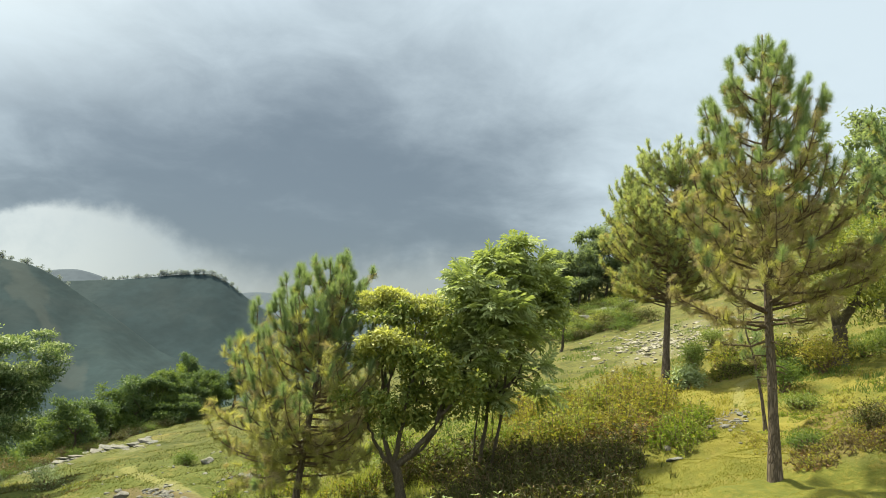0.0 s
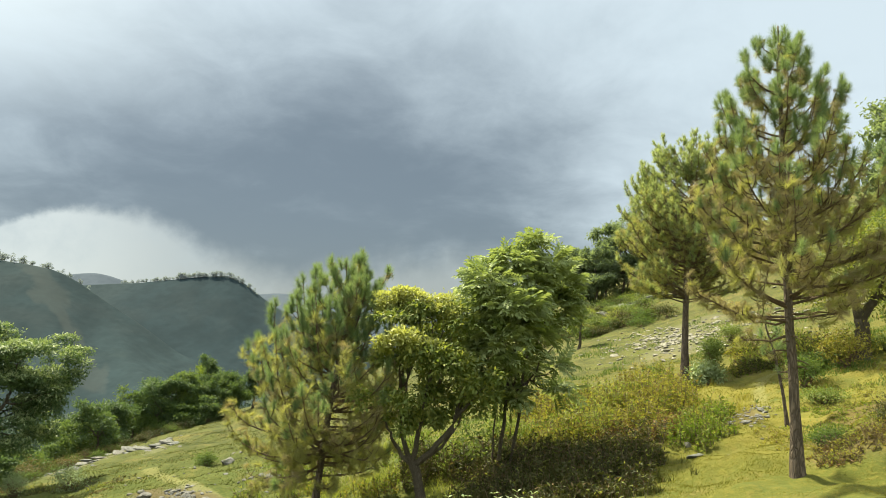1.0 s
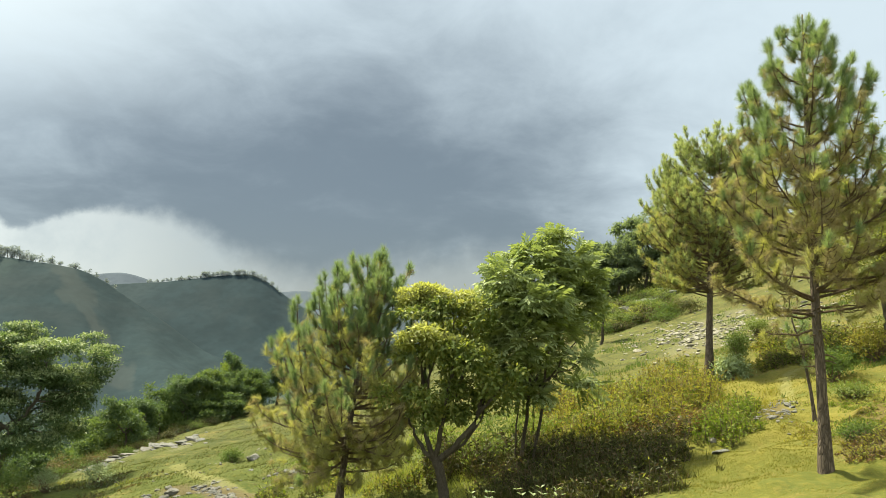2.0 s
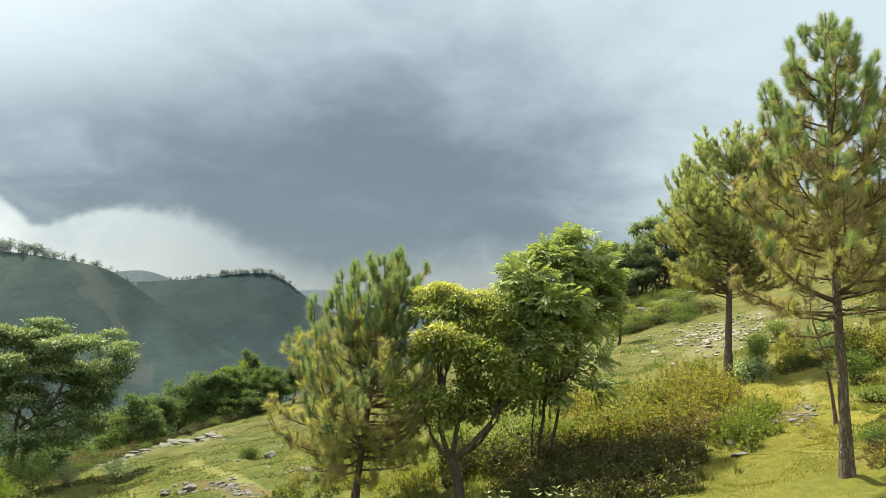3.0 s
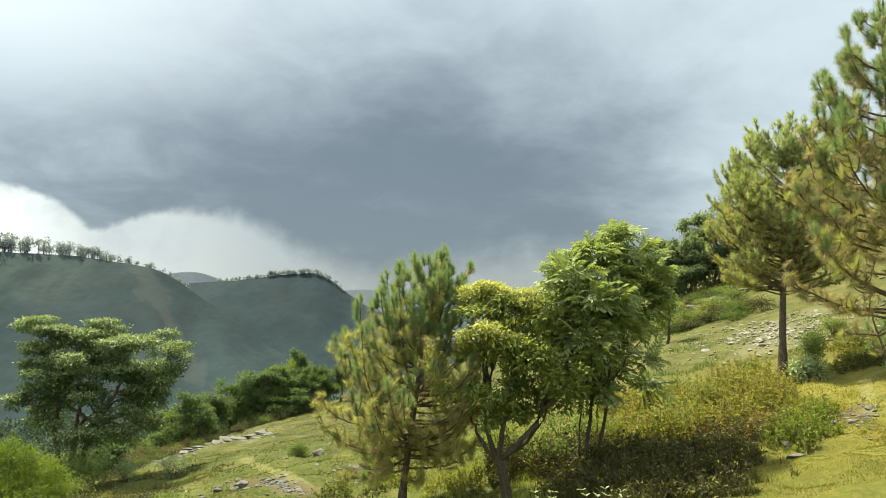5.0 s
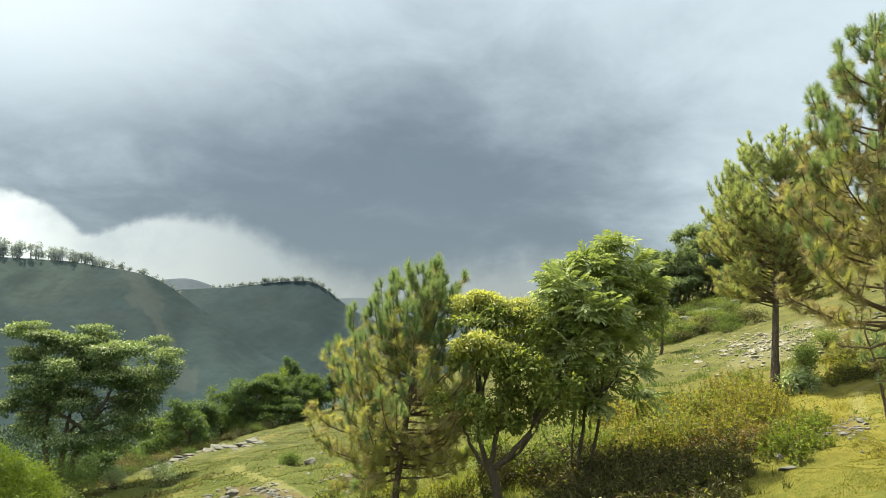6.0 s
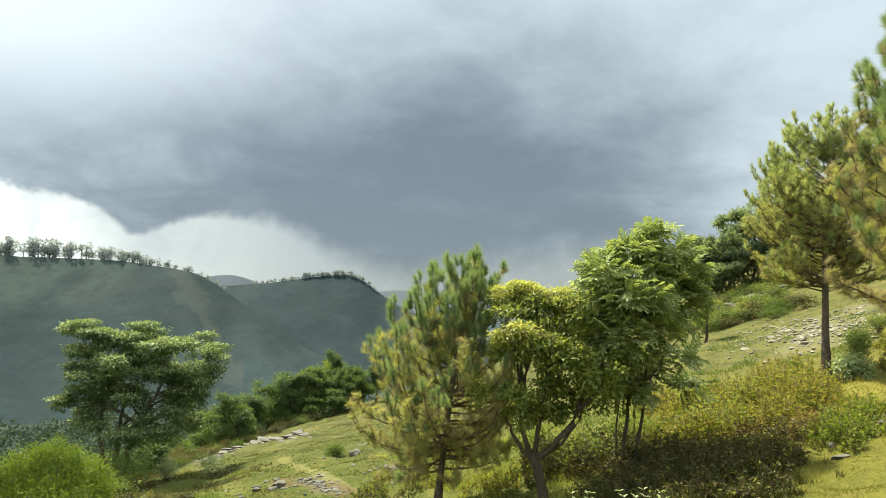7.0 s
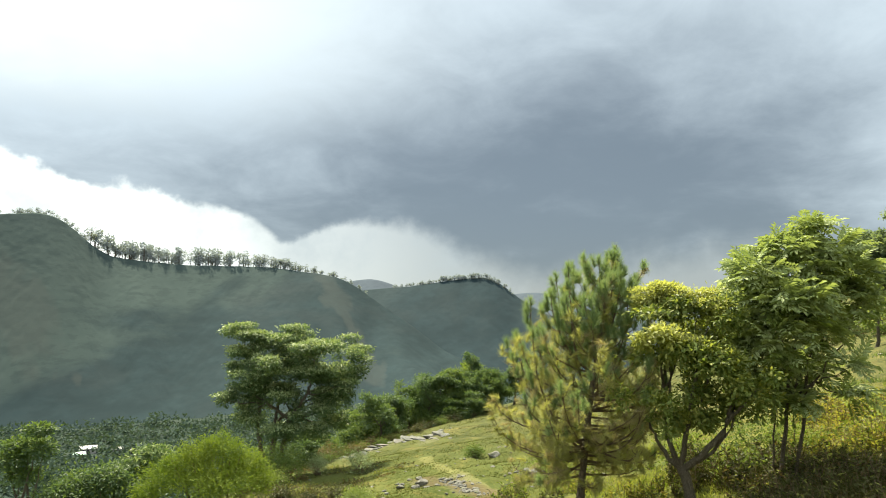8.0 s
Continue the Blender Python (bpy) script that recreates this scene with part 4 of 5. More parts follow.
def umbrella_tree(label, base, pads, seed, count, length, bole=0.16, bark=GREY_BARK, mat=LEAF_UMBRELLA, top=LEAF_VALLEY, name="umbrella_tree", group="", deep=1.2, fork_at=0.28, trunks=2, split=1):
    """A spreading tree whose leaves lie in flat layers."""
    rng = np.random.default_rng(seed)
    root = thing(name, base, label, "tree", group)
    pads = local(pads, base, rng, deep)
    hi = max(p[2] for p in pads)
    for i in range(trunks):
        dx = (i - (trunks - 1) / 2) * 1.2 * bole * 3
        fork = np.array([dx * 1.6, 0.1 * i, hi * (fork_at + 0.06 * i)])
        part("trunk", mesh("trunk", *tube(bend((dx * 0.4, 0, 0), fork, (0.05, 0, 0), 8, rng, 0.02), np.linspace(bole, bole * 0.75, 8), 9, 0.08, rng), bark), root)
        limbs_to(rng, root, fork, pads[i::trunks], bole * 0.62, bark, 6, arch=0.12)
    if split > 1:
        pads = broken(rng, pads, split)
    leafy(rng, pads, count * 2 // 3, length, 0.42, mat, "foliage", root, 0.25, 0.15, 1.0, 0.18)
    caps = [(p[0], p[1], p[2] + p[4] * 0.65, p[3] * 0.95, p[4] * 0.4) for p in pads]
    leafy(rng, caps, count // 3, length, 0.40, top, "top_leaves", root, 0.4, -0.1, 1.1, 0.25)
    return root


UMBRELLA_PADS = [(-18.72, 23.44, 1.43, .95, .35), (-17.71, 24.22, .84, 1.11, .4), (-16.16, 25.28, .79, 1.22, .39), (-14.92, 26.02, .4, .82, .39), (-18.68, 23.47, -.08, .75, .35),
                 (-19.08, 23.15, -1.29, .86, .3), (-17.87, 24.1, -.21, .99, .55), (-16.54, 25.03, -.11, 1.23, .64), (-15.53, 25.67, -.36, .88, .54), (-17.28, 24.52, -1.27, 1.48, .69),
                 (-15.91, 25.43, -1.54, 1.1, .63), (-18.36, 23.72, -1.94, 1., .55), (-16.87, 24.81, -2.68, 1.48, .61), (-15.31, 25.8, -1.07, .73, .44), (-18.35, 23.7, 1.05, .8, .35), (-18.5, 23.6, .55, .8, .35), (-17.0, 24.7, 1.05, .9, .35), (-15.5, 25.69, -.94, .8, .4), (-14.95, 26.01, -.41, .7, .35), (-16.02, 25.36, -1.78, .8, .4), (-18.42, 23.68, -.89, .8, .4), (-17.76, 24.17, -.9, .8, .4),
                  (-15.47, 25.7, -2.42, .8, .5), (-16.23, 25.23, -.4, .9, .4), (-17.12, 24.64, .14, .9, .4), (-16.89, 24.79, -2.18, .7, .35)]
# pale top leaves over dark pads put the light from above into the colour
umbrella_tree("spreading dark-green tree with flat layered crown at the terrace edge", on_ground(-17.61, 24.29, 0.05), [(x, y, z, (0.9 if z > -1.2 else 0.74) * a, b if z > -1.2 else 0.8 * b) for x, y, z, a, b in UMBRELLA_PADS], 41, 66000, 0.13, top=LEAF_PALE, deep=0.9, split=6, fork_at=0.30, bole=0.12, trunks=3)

# the tree and pine at the upper right of the path
umbrella_tree("old broadleaf tree with a thick twisted trunk on the bank", on_ground(12.0, 20.78, 0.05),
              [(12.0, 20.78, 3.44, 1.33, .9), (12.9, 20.31, 4.1, 1.13, 1.2), (11.3, 21.09, 2.9, 1.0, .5), (12.8, 20.42, 2.9, 1.13, .8), (12.0, 20.76, 4.5, 1.0, 1.0)],
              43, 12000, 0.12, 0.24, mat=LEAF_OLIVE, top=LEAF_DARK, name="bank_tree", fork_at=0.35, trunks=1)
pine("olive-green pine standing high on the bank", 15.2, 22.0, 7.8, (-0.2, 0.1), 1.6, (1.8, 2.3, 2.4, 2.2, 1.9, 1.5, 1.0, 0.5), 17, bole=0.17, dry=0.3, olive_share=0.6, loose=0, needles=80, thick=0.02, climb=(0.3, 0.8),
     tuft=0.26, spacing=0.4, per_whorl=5)


def hill_tree(label, x, y, tall, wide, seed, mat, count=2600, length=0.30, top=LEAF_VALLEY, group="trees on the upper hillside", name="hillside_tree"):
    """A round-headed tree well up the hill."""
    rng = np.random.default_rng(seed)
    base = on_ground(x, y, 0.1)
    root = thing(name, base, label, "tree", group)
    part("trunk", mesh("trunk", *tube(bend((0, 0, 0), (0.05 * tall, 0, tall * 0.55), (0.02 * tall, 0, 0), 6, rng, 0.03), np.linspace(0.028 * tall, 0.012 * tall, 6), 7, 0.08, rng), GREY_BARK), root)
    pads = []
    for _ in range(17):
        f = rng.uniform(0.25, 0.97)
        r = wide * (1.12 - f) ** 0.5 * rng.uniform(0.25, 0.95)
        a = rng.uniform(0, 6.28)
        pads.append((r * np.cos(a), r * np.sin(a), tall * f, wide * rng.uniform(0.2, 0.36), wide * rng.uniform(0.13, 0.26)))
    limbs_to(rng, root, np.array([0.04 * tall, 0, tall * 0.42]), pads[:8], 0.014 * tall, GREY_BARK, 3)
    pads = broken(rng, pads, 3, 0.4, 0.8)
    leafy(rng, pads, count, length, 0.45, mat, "foliage", root, 0.1, ragged=0.45)
    leafy(rng, pads, count // 3, length, 0.40, top, "top_leaves", root, 0.8, -0.2, ragged=0.45)
    return root


for i, (x, y, tall, wide) in enumerate(((17.9, 72.8, 8.4, 3.4), (15.2, 73.4, 8.0, 2.6), (13.2, 72.0, 5.0, 2.4), (19.8, 71.5, 7.4, 3.0), (12.0, 74.0, 6.2, 2.2), (22.5, 69.0, 8.4, 3.4), (25.5, 66.0, 9.0, 3.2),
                                        (20.5, 80.0, 8.0, 3.0), (24.0, 38.0, 8.8, 3.0), (28.0, 40.0, 9.5, 3.2), (29.5, 46.0, 10.0, 3.2), (26.0, 52.0, 8.0, 3.0), (22.5, 33.5, 6.0, 2.2), (18.5, 28.5, 5.0, 1.8))):
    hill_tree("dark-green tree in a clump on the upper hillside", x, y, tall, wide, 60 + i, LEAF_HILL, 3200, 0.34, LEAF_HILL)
_rng = np.random.default_rng(110)
for i in range(12):
    x, y = 12.0 + 1.25 * i + _rng.uniform(-0.8, 0.8), 71.0 - 0.55 * i + _rng.uniform(-4, 5)
    hill_tree("dark-green tree in a clump on the upper hillside", x, y, _rng.uniform(4.5, 7.5), _rng.uniform(2.0, 3.0), 100 + i, LEAF_HILL, 3000, 0.34, LEAF_HILL)
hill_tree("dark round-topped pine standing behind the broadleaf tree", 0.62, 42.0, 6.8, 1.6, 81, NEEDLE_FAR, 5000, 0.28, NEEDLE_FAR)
hill_tree("slender young tree alone on the far slope", 8.0, 46.0, 4.0, 0.9, 82, LEAF_DARK, 1200, 0.2)

# ---------------------------------------------------------------- bushes
shrub("bright yellow-green rounded bush below the bank", -10.3, 12.2,
      [(-10.28, 12.26, -1.06, 0.45, 0.27), (-10.67, 11.92, -1.32, 0.5, 0.32), (-9.86, 12.6, -1.38, 0.46, 0.33), (-11.05, 11.57, -1.59, 0.46, 0.33), (-9.55, 12.84, -1.8, 0.3, 0.3), (-10.31, 12.24, -1.74, 0.92, 0.41), (-11.28, 11.35, -1.87, 0.35, 0.24),
       (-10.2, 12.3, -0.86, 0.16, 0.24), (-10.45, 12.1, -0.95, 0.18, 0.22), (-9.95, 12.5, -1.08, 0.17, 0.22), (-10.75, 11.85, -1.08, 0.2, 0.2), (-9.6, 12.8, -1.45, 0.16, 0.22), (-11.0, 11.6, -1.3, 0.18, 0.2)],
      20000, 0.095, 0.17, LEAF_BUSH, 90, name="bright_bush", spread=0.9, stems=14, deep=0.3, ragged=0.32, rise=0.3)
shrub("dark green leafy bush on the valley side", -14.2, 12.6, [(-14.44, 12.35, -2.25, 0.6, 0.38), (-14.05, 12.79, -2.05, 0.5, 0.3), (-13.82, 13.04, -2.45, 0.5, 0.36), (-14.7, 12.04, -2.4, 0.5, 0.29)],
      7000, 0.11, 0.4, LEAF_UMBRELLA, 93, second=(LEAF_VALLEY, 0.2))
umbrella_tree("pale green small tree with sparse layered leaves on the valley side", on_ground(-15.9, 12.0, 0.05),
              [(-15.79, 12.27, -0.95, 0.36, 0.13), (-15.96, 12.05, -1.31, 0.5, 0.19), (-16.13, 11.83, -1.62, 0.47, 0.22), (-15.74, 12.34, -1.48, 0.34, 0.17), (-15.97, 12.04, -2.05, 0.41, 0.19)], 91, 3600, 0.12, 0.06, mat=LEAF_UMBRELLA, top=LEAF_VALLEY, name="valley_side_tree", deep=0.5)
shrub("green bush with pale tips beside the bright bush", -14.1, 14.2, [(-14.08, 14.21, -1.67, 0.45, 0.13), (-14.38, 13.9, -1.95, 0.38, 0.15), (-13.95, 14.33, -2.04, 0.45, 0.21), (-14.46, 13.82, -2.34, 0.44, 0.26)],
      3600, 0.12, 0.4, LEAF_UMBRELLA, 92, second=(LEAF_PALE, 0.25))

ROW = [(-25.0, 41, 5.2, 2.7), (-23.4, 40.2, 3.2, 2.1), (-22.3, 42.5, 4.2, 1.8), (-20.6, 43.2, 3.6, 1.6), (-19.0, 44.2, 4.2, 1.9), (-17.5, 44.8, 4.2, 1.7), (-17.0, 47.5, 5.0, 1.3), (-16.2, 45.3, 3.4, 1.6),
       (-15.0, 46.2, 3.2, 1.4), (-14.3, 48.5, 4.4, 1.3), (-24.5, 37.0, 3.4, 2.2), (-21.5, 38.0, 2.2, 1.6), (-19.8, 40.0, 2.0, 1.3), (-27.5, 38.0, 5.5, 2.6), (-21.0, 32.5, 3.0, 1.9), (-22.5, 35.0, 3.2, 2.0), (-12.5, 52.0, 4.4, 1.6),
       (-10.5, 55.0, 4.6, 1.7), (-19.2, 29.0, 1.8, 1.2), (-18.2, 42.5, 2.4, 1.4), (-16.8, 42.6, 1.9, 1.2), (-20.3, 41.5, 2.8, 1.6), (-22.0, 39.6, 3.0, 1.7), (-26.0, 34.0, 4.0, 2.2), (-24.0, 31.0, 3.2, 2.0),
       (-15.6, 43.4, 1.7, 1.1), (-20.2, 35.6, 1.9, 1.4), (-18.9, 36.4, 3.4, 1.6), (-19.3, 38.6, 3.6, 1.8), (-19.2, 40.8, 3.9, 2.0), (-18.4, 42.2, 4.0, 2.1), (-17.7, 43.5, 3.9, 1.6), (-17.2, 44.8, 4.1, 1.7), (-16.0, 45.3, 3.1, 1.7), (-15.2, 46.6, 2.4, 1.6), (-20.6, 37.4, 3.4, 1.7)]
for i, (x, y, tall, wide) in enumerate(ROW):
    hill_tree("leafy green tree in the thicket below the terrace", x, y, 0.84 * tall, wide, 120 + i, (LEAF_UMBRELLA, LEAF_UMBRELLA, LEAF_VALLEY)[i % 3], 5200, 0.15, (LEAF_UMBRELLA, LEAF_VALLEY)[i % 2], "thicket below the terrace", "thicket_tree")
hill_tree("yellow-green tree rising from the thicket", -19.3, 53.0, 5.2, 1.7, 150, LEAF_BUSH, 3000, 0.2, LEAF_BUSH, "thicket below the terrace", "thicket_tree")



def weed_clump(label, name, group, x, y, tall, wide, mat, seed, stalks=34, leaf=0.085, second=None, lean=0.25):
    """A tangle of upright stalks with narrow leaves all the way up."""
    rng = np.random.default_rng(seed)
    root = thing(name, on_ground(x, y, 0.03), label, "weeds", group)
    stems, at, way = [], [], []
    for _ in range(stalks):
        a, r = rng.uniform(0, 6.28), wide * rng.uniform() ** 0.5
        b = np.array([r * np.cos(a), r * np.sin(a), 0.0])
        b[2] = float(height(x + b[0], y + b[1])) - root.location[2] - 0.03
        h = tall * rng.uniform(0.35, 1.0) * (1.15 - 0.5 * r / wide)
        e = b + np.array([rng.normal(0, lean) * h, rng.normal(0, lean) * h, h])
        p = bend(b, e, rng.normal(0, 0.06, 3) * h, 5)
        stems.append(tube(p, np.linspace(0.008, 0.004, 5), 3))
        k = int(12 * h / 0.6) + 5
        q = rng.uniform(0.1, 1.0, k)
        at.append(np.stack([np.interp(q, np.linspace(0, 1, 5), p[:, c]) for c in range(3)], -1))
        way.append(random_ways(rng, k) * np.array([1, 1, 0.5]) + np.array([0, 0, 0.55]))
    at, way = np.concatenate(at), np.concatenate(way)
    part("stalks", mesh("stalks", *joined(stems), TWIG_BARK), root, kind="stuff")
    L = leaf * rng.uniform(0.6, 1.4, len(at))
    new_leaf = rng.uniform(size=len(at)) < (second[1] if second else 0.0)
    for m, use, title in ((mat, ~new_leaf, "foliage"), (second[0] if second else mat, new_leaf, "new_growth")):
        if use.any():
            part(title, mesh(title, *leaf_cards(at[use], way[use], random_ways(rng, int(use.sum())) + np.array([0, 0, 0.8]), L[use], L[use] * 0.34), m), root, kind="stuff")
    return root


def scattered(seed, count, x0, x1, y0, y1, inside):
    rng = np.random.default_rng(seed)
    spots = []
    while len(spots) < count:
        x, y = rng.uniform(x0, x1), rng.uniform(y0, y1)
        if inside(x, y):
            spots.append((x, y, rng.uniform(0, 1)))
    return sorted(spots, key=lambda p: p[1])


for i, (x, y, f) in enumerate(scattered(112, 78, 1.6, 7.5, 17.0, 25.5, lambda x, y: x < 4.6 + 0.42 * (y - 15.5) and x > 0.09 * y)):
    weed_clump("yellowing tangled weeds on the rough slope", "yellow_weeds", "yellowing weeds", x, y, 0.55 + 0.75 * f, 0.42 + 0.25 * f, (LEAF_YELLOWING, LEAF_YELLOWING, LEAF_OLIVE)[i % 3], 200 + i, leaf=0.1, second=((LEAF_BUSH, 0.3), (LEAF_BROWN, 0.12))[i % 2])
for i, (x, y, f) in enumerate(scattered(114, 20, 2.2, 5.2, 15.6, 18.6, lambda x, y: abs((x - 2.9) * 0.86 + (y - 18.6) * 0.55) < 0.55)):
    weed_clump("dry red-brown weeds along the shaded bank", "dry_weeds", "dry weeds", x, y, 0.30 + 0.3 * f, 0.35, LEAF_RUST, 300 + i, second=(LEAF_YELLOWING, 0.3))
# tree shade is put into the dark leaf colour; olive leaves as lit tips
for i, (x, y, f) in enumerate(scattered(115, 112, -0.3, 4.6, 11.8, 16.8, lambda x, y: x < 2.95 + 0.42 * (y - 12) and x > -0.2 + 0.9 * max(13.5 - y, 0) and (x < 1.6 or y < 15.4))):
    weed_clump("undergrowth under the trees, their shade in its dark green", "undergrowth_weeds", "undergrowth", x, y, 0.30 + 0.5 * f * (1.2 if y > 14.5 else 0.7), 0.36 + 0.2 * f, LEAF_SHADE, 400 + i, stalks=40, second=(LEAF_OLIVE, 0.10))
# dark leaves paint the shade behind the trunks
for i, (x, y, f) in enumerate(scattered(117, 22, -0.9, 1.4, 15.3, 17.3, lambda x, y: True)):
    weed_clump("tall weeds behind the tree trunks, shade in their dark colour", "undergrowth_weeds", "undergrowth", x, y, 0.6 + 0.45 * f, 0.4, (LEAF_SHADE, LEAF_DARK)[i % 2], 620 + i, stalks=44, leaf=0.1)
for i, (x, y, tall) in enumerate(((5.0, 14.6, 0.5), (5.3, 15.2, 0.65), (5.7, 15.9, 0.7), (5.5, 14.9, 0.45), (5.1, 15.7, 0.6), (6.1, 16.4, 0.55), (4.75, 15.0, 0.5), (6.4, 17.2, 0.6))):
    weed_clump("fresh green weedy bush beside the path", "green_weeds", "green weeds by the path", x, y, tall, 0.4, LEAF_BUSH, 500 + i, stalks=44, second=(LEAF_OLIVE, 0.3))
for i, (x, y, f) in enumerate(scattered(116, 26, -5.2, 0.6, 14.8, 19.5, lambda x, y: True)):
    weed_clump("rough green weeds round the trees", "rough_weeds", "rough weeds", x, y, 0.25 + 0.4 * f, 0.4, (LEAF_OLIVE, LEAF_SHADE, LEAF_YELLOWING)[i % 3], 540 + i, second=(LEAF_BUSH, 0.3))
for i, (x, y, f) in enumerate(scattered(118, 64, 8.4, 13.2, 21.4, 28.5, lambda x, y: x > 0.40 * y and y > 21.3 + 0.5 * abs(x - 11.5))):
    weed_clump("olive-brown tangled weeds above the shaded path", "bank_weeds", "weeds above the shaded path", x, y, 0.35 + 0.6 * f, 0.5 + 0.2 * f, (LEAF_YELLOWING, LEAF_OLIVE, LEAF_BROWN, LEAF_SHADE)[i % 4], 700 + i, leaf=0.1, second=(LEAF_BUSH, 0.25))
for i, (x, y, f) in enumerate(scattered(119, 34, 5.7, 7.8, 10.4, 12.6, lambda x, y: abs((x - 6.5) * 0.84 - (y - 11.3) * 0.54) < 0.65)):
    weed_clump("short brown weeds on the broken bank", "low_weeds", "low weeds on the broken bank", x, y, 0.10 + 0.14 * f, 0.24, (LEAF_BROWN, LEAF_RUST, LEAF_OLIVE)[i % 3], 800 + i, leaf=0.05, stalks=44, lean=0.5, second=(LEAF_YELLOWING, 0.35))
for i, (x, y, f) in enumerate(scattered(120, 60, 6.0, 12.0, 12.0, 19.5, lambda x, y: x > 0.44 * y and x < 0.66 * y)):
    weed_clump("low tuft of weeds in the grazed turf", "turf_weeds", "tufts in the turf", x, y, 0.07 + 0.13 * f, 0.2 + 0.2 * f, (LEAF_YELLOWING, LEAF_OLIVE, LEAF_BUSH)[i % 3], 860 + i, leaf=0.055, stalks=30, lean=0.5)
for i, (x, y, f) in enumerate(scattered(121, 70, -17.0, -8.6, 15.5, 26.0, lambda x, y: x < -9.6 - 0.32 * (y - 18) or (y < 18.5 and x < -8.8))):
    weed_clump("low dark weeds on the terrace slope", "terrace_weeds", "weeds on the terrace slope", x, y, 0.10 + 0.28 * f ** 2, 0.3 + 0.3 * f, (LEAF_SHADE, LEAF_BROWN, LEAF_SHADE, LEAF_OLIVE)[i % 4], 930 + i, leaf=0.06, stalks=36, lean=0.45, second=(LEAF_YELLOWING, 0.12))
_rng = np.random.default_rng(111)
for i in range(84):
    y = _rng.uniform(50, 72)
    x = 0.20 * y + _rng.uniform(-4.5, 5.5)
    tall, wide = _rng.uniform(0.5, 1.3), _rng.uniform(0.6, 1.5)
    g = on_ground(x, y)
    shrub("olive scrub on the upper hillside", x, y, [(x, y, g[2] + tall * 0.55, wide * 0.8, tall * 0.4), (x - wide * 0.5, y, g[2] + tall * 0.4, wide * 0.6, tall * 0.35), (x + wide * 0.5, y, g[2] + tall * 0.4, wide * 0.6, tall * 0.35)],
          700, 0.16, 0.4, (LEAF_SHADE, LEAF_VALLEY, LEAF_DARK, LEAF_SHADE, LEAF_OLIVE)[i % 5], 1000 + i, name="hillside_shrub", group="scrub on the upper hillside", stems=6, ragged=0.4)
SMALL = [("pale-leaved bush below the farther pine", 8.04, 22.6, .75, .5, LEAF_PALE, .16), ("small dark bush on the stony slope", 8.5, 23.2, 1.5, .32, LEAF_DARK, .09), ("low dark green bush on the eroded bank", 6.2, 11.8, .34, .36, LEAF_VALLEY, .05),
         ("dark brownish bush on the eroded bank", 7.1, 11.45, .5, .34, LEAF_SHADE, .05), ("low dark bush in a hollow by the shaded path", 8.75, 16.9, .40, .62, LEAF_DARK, .07),
         ("dark bush behind the bank tree", 13.3, 21.7, .5, .7, LEAF_DARK, .09), ("dark bush behind the bank tree", 14.4, 22.0, .55, .8, LEAF_DARK, .09), ("dark bush behind the bank tree", 15.6, 22.8, .6, .9, LEAF_VALLEY, .09), ("low shrub beside the shaded path", 10.4, 20.5, .7, .6, LEAF_VALLEY, .09),
         ("tangled shrub at the foot of the bank tree", 11.0, 19.8, 1.1, .9, LEAF_YELLOWING, .09), ("green shrub on the bank", 9.3, 18.8, .9, .6, LEAF_VALLEY, .09), ("shrub on the stony slope", 11.0, 30.0, .9, .6, LEAF_VALLEY, .1),
         ("shrub on the stony slope", 13.0, 33.0, .8, .7, LEAF_DARK, .1), ("small bush on the terrace", -8.9, 24.9, .55, .4, LEAF_VALLEY, .08), ("grey-green bush by the stones", -13.3, 24.0, .9, .6, LEAF_PALE, .08),
         ("reddish dry bush at the terrace edge", -19.0, 30.6, 1.3, 0.9, LEAF_BROWN, .09), ("low dark bush on the terrace", -9.8, 17.6, .5, .5, LEAF_DARK, .08), ("bush at the terrace edge", -15.6, 22.5, 1.3, .9, LEAF_VALLEY, .1),
         ("dark bush at the foot of the spreading tree", -16.5, 23.3, 1.6, 1.0, LEAF_DARK, .12), ("green bush behind the young pine", -4.6, 19.5, .8, .6, LEAF_BUSH, .08), ("green bush behind the young pine", -1.0, 18.4, 1.2, .8, LEAF_BUSH, .09),
         ("bushy weeds behind the feathered tree", 1.3, 17.6, 1.0, .8, LEAF_BUSH, .08),
         ("green bush between the trees", .6, 18.0, 1.3, .9, LEAF_VALLEY, .09), ("dark bush below the spreading tree", -15.4, 21.2, .9, .8, LEAF_DARK, .1), ("low grey-green bush on the terrace slope", -13.5, 19.2, .45, .55, LEAF_SHADE, .08),
         ("low grey-green bush on the terrace slope", -12.3, 19.2, .36, .5, LEAF_SHADE, .08), ("low grey-green bush on the terrace slope", -11.0, 18.5, .34, .45, LEAF_SHADE, .07), ("pale shrub with thin stems at the terrace edge", -15.3, 24.2, .9, .5, LEAF_PALE, .07)]
for i, (label, x, y, tall, wide, mat, leaf) in enumerate(SMALL):
    g = on_ground(x, y)
    shrub(label, x, y, [(x, y, g[2] + tall * 0.6, wide * 0.8, tall * 0.38), (x - wide * 0.45, y, g[2] + tall * 0.38, wide * 0.55, tall * 0.33), (x + wide * 0.45, y, g[2] + tall * 0.42, wide * 0.55, tall * 0.33)],
          1500, leaf, 0.38, mat, 260 + i, stems=14, ragged=0.42, rise=0.3)


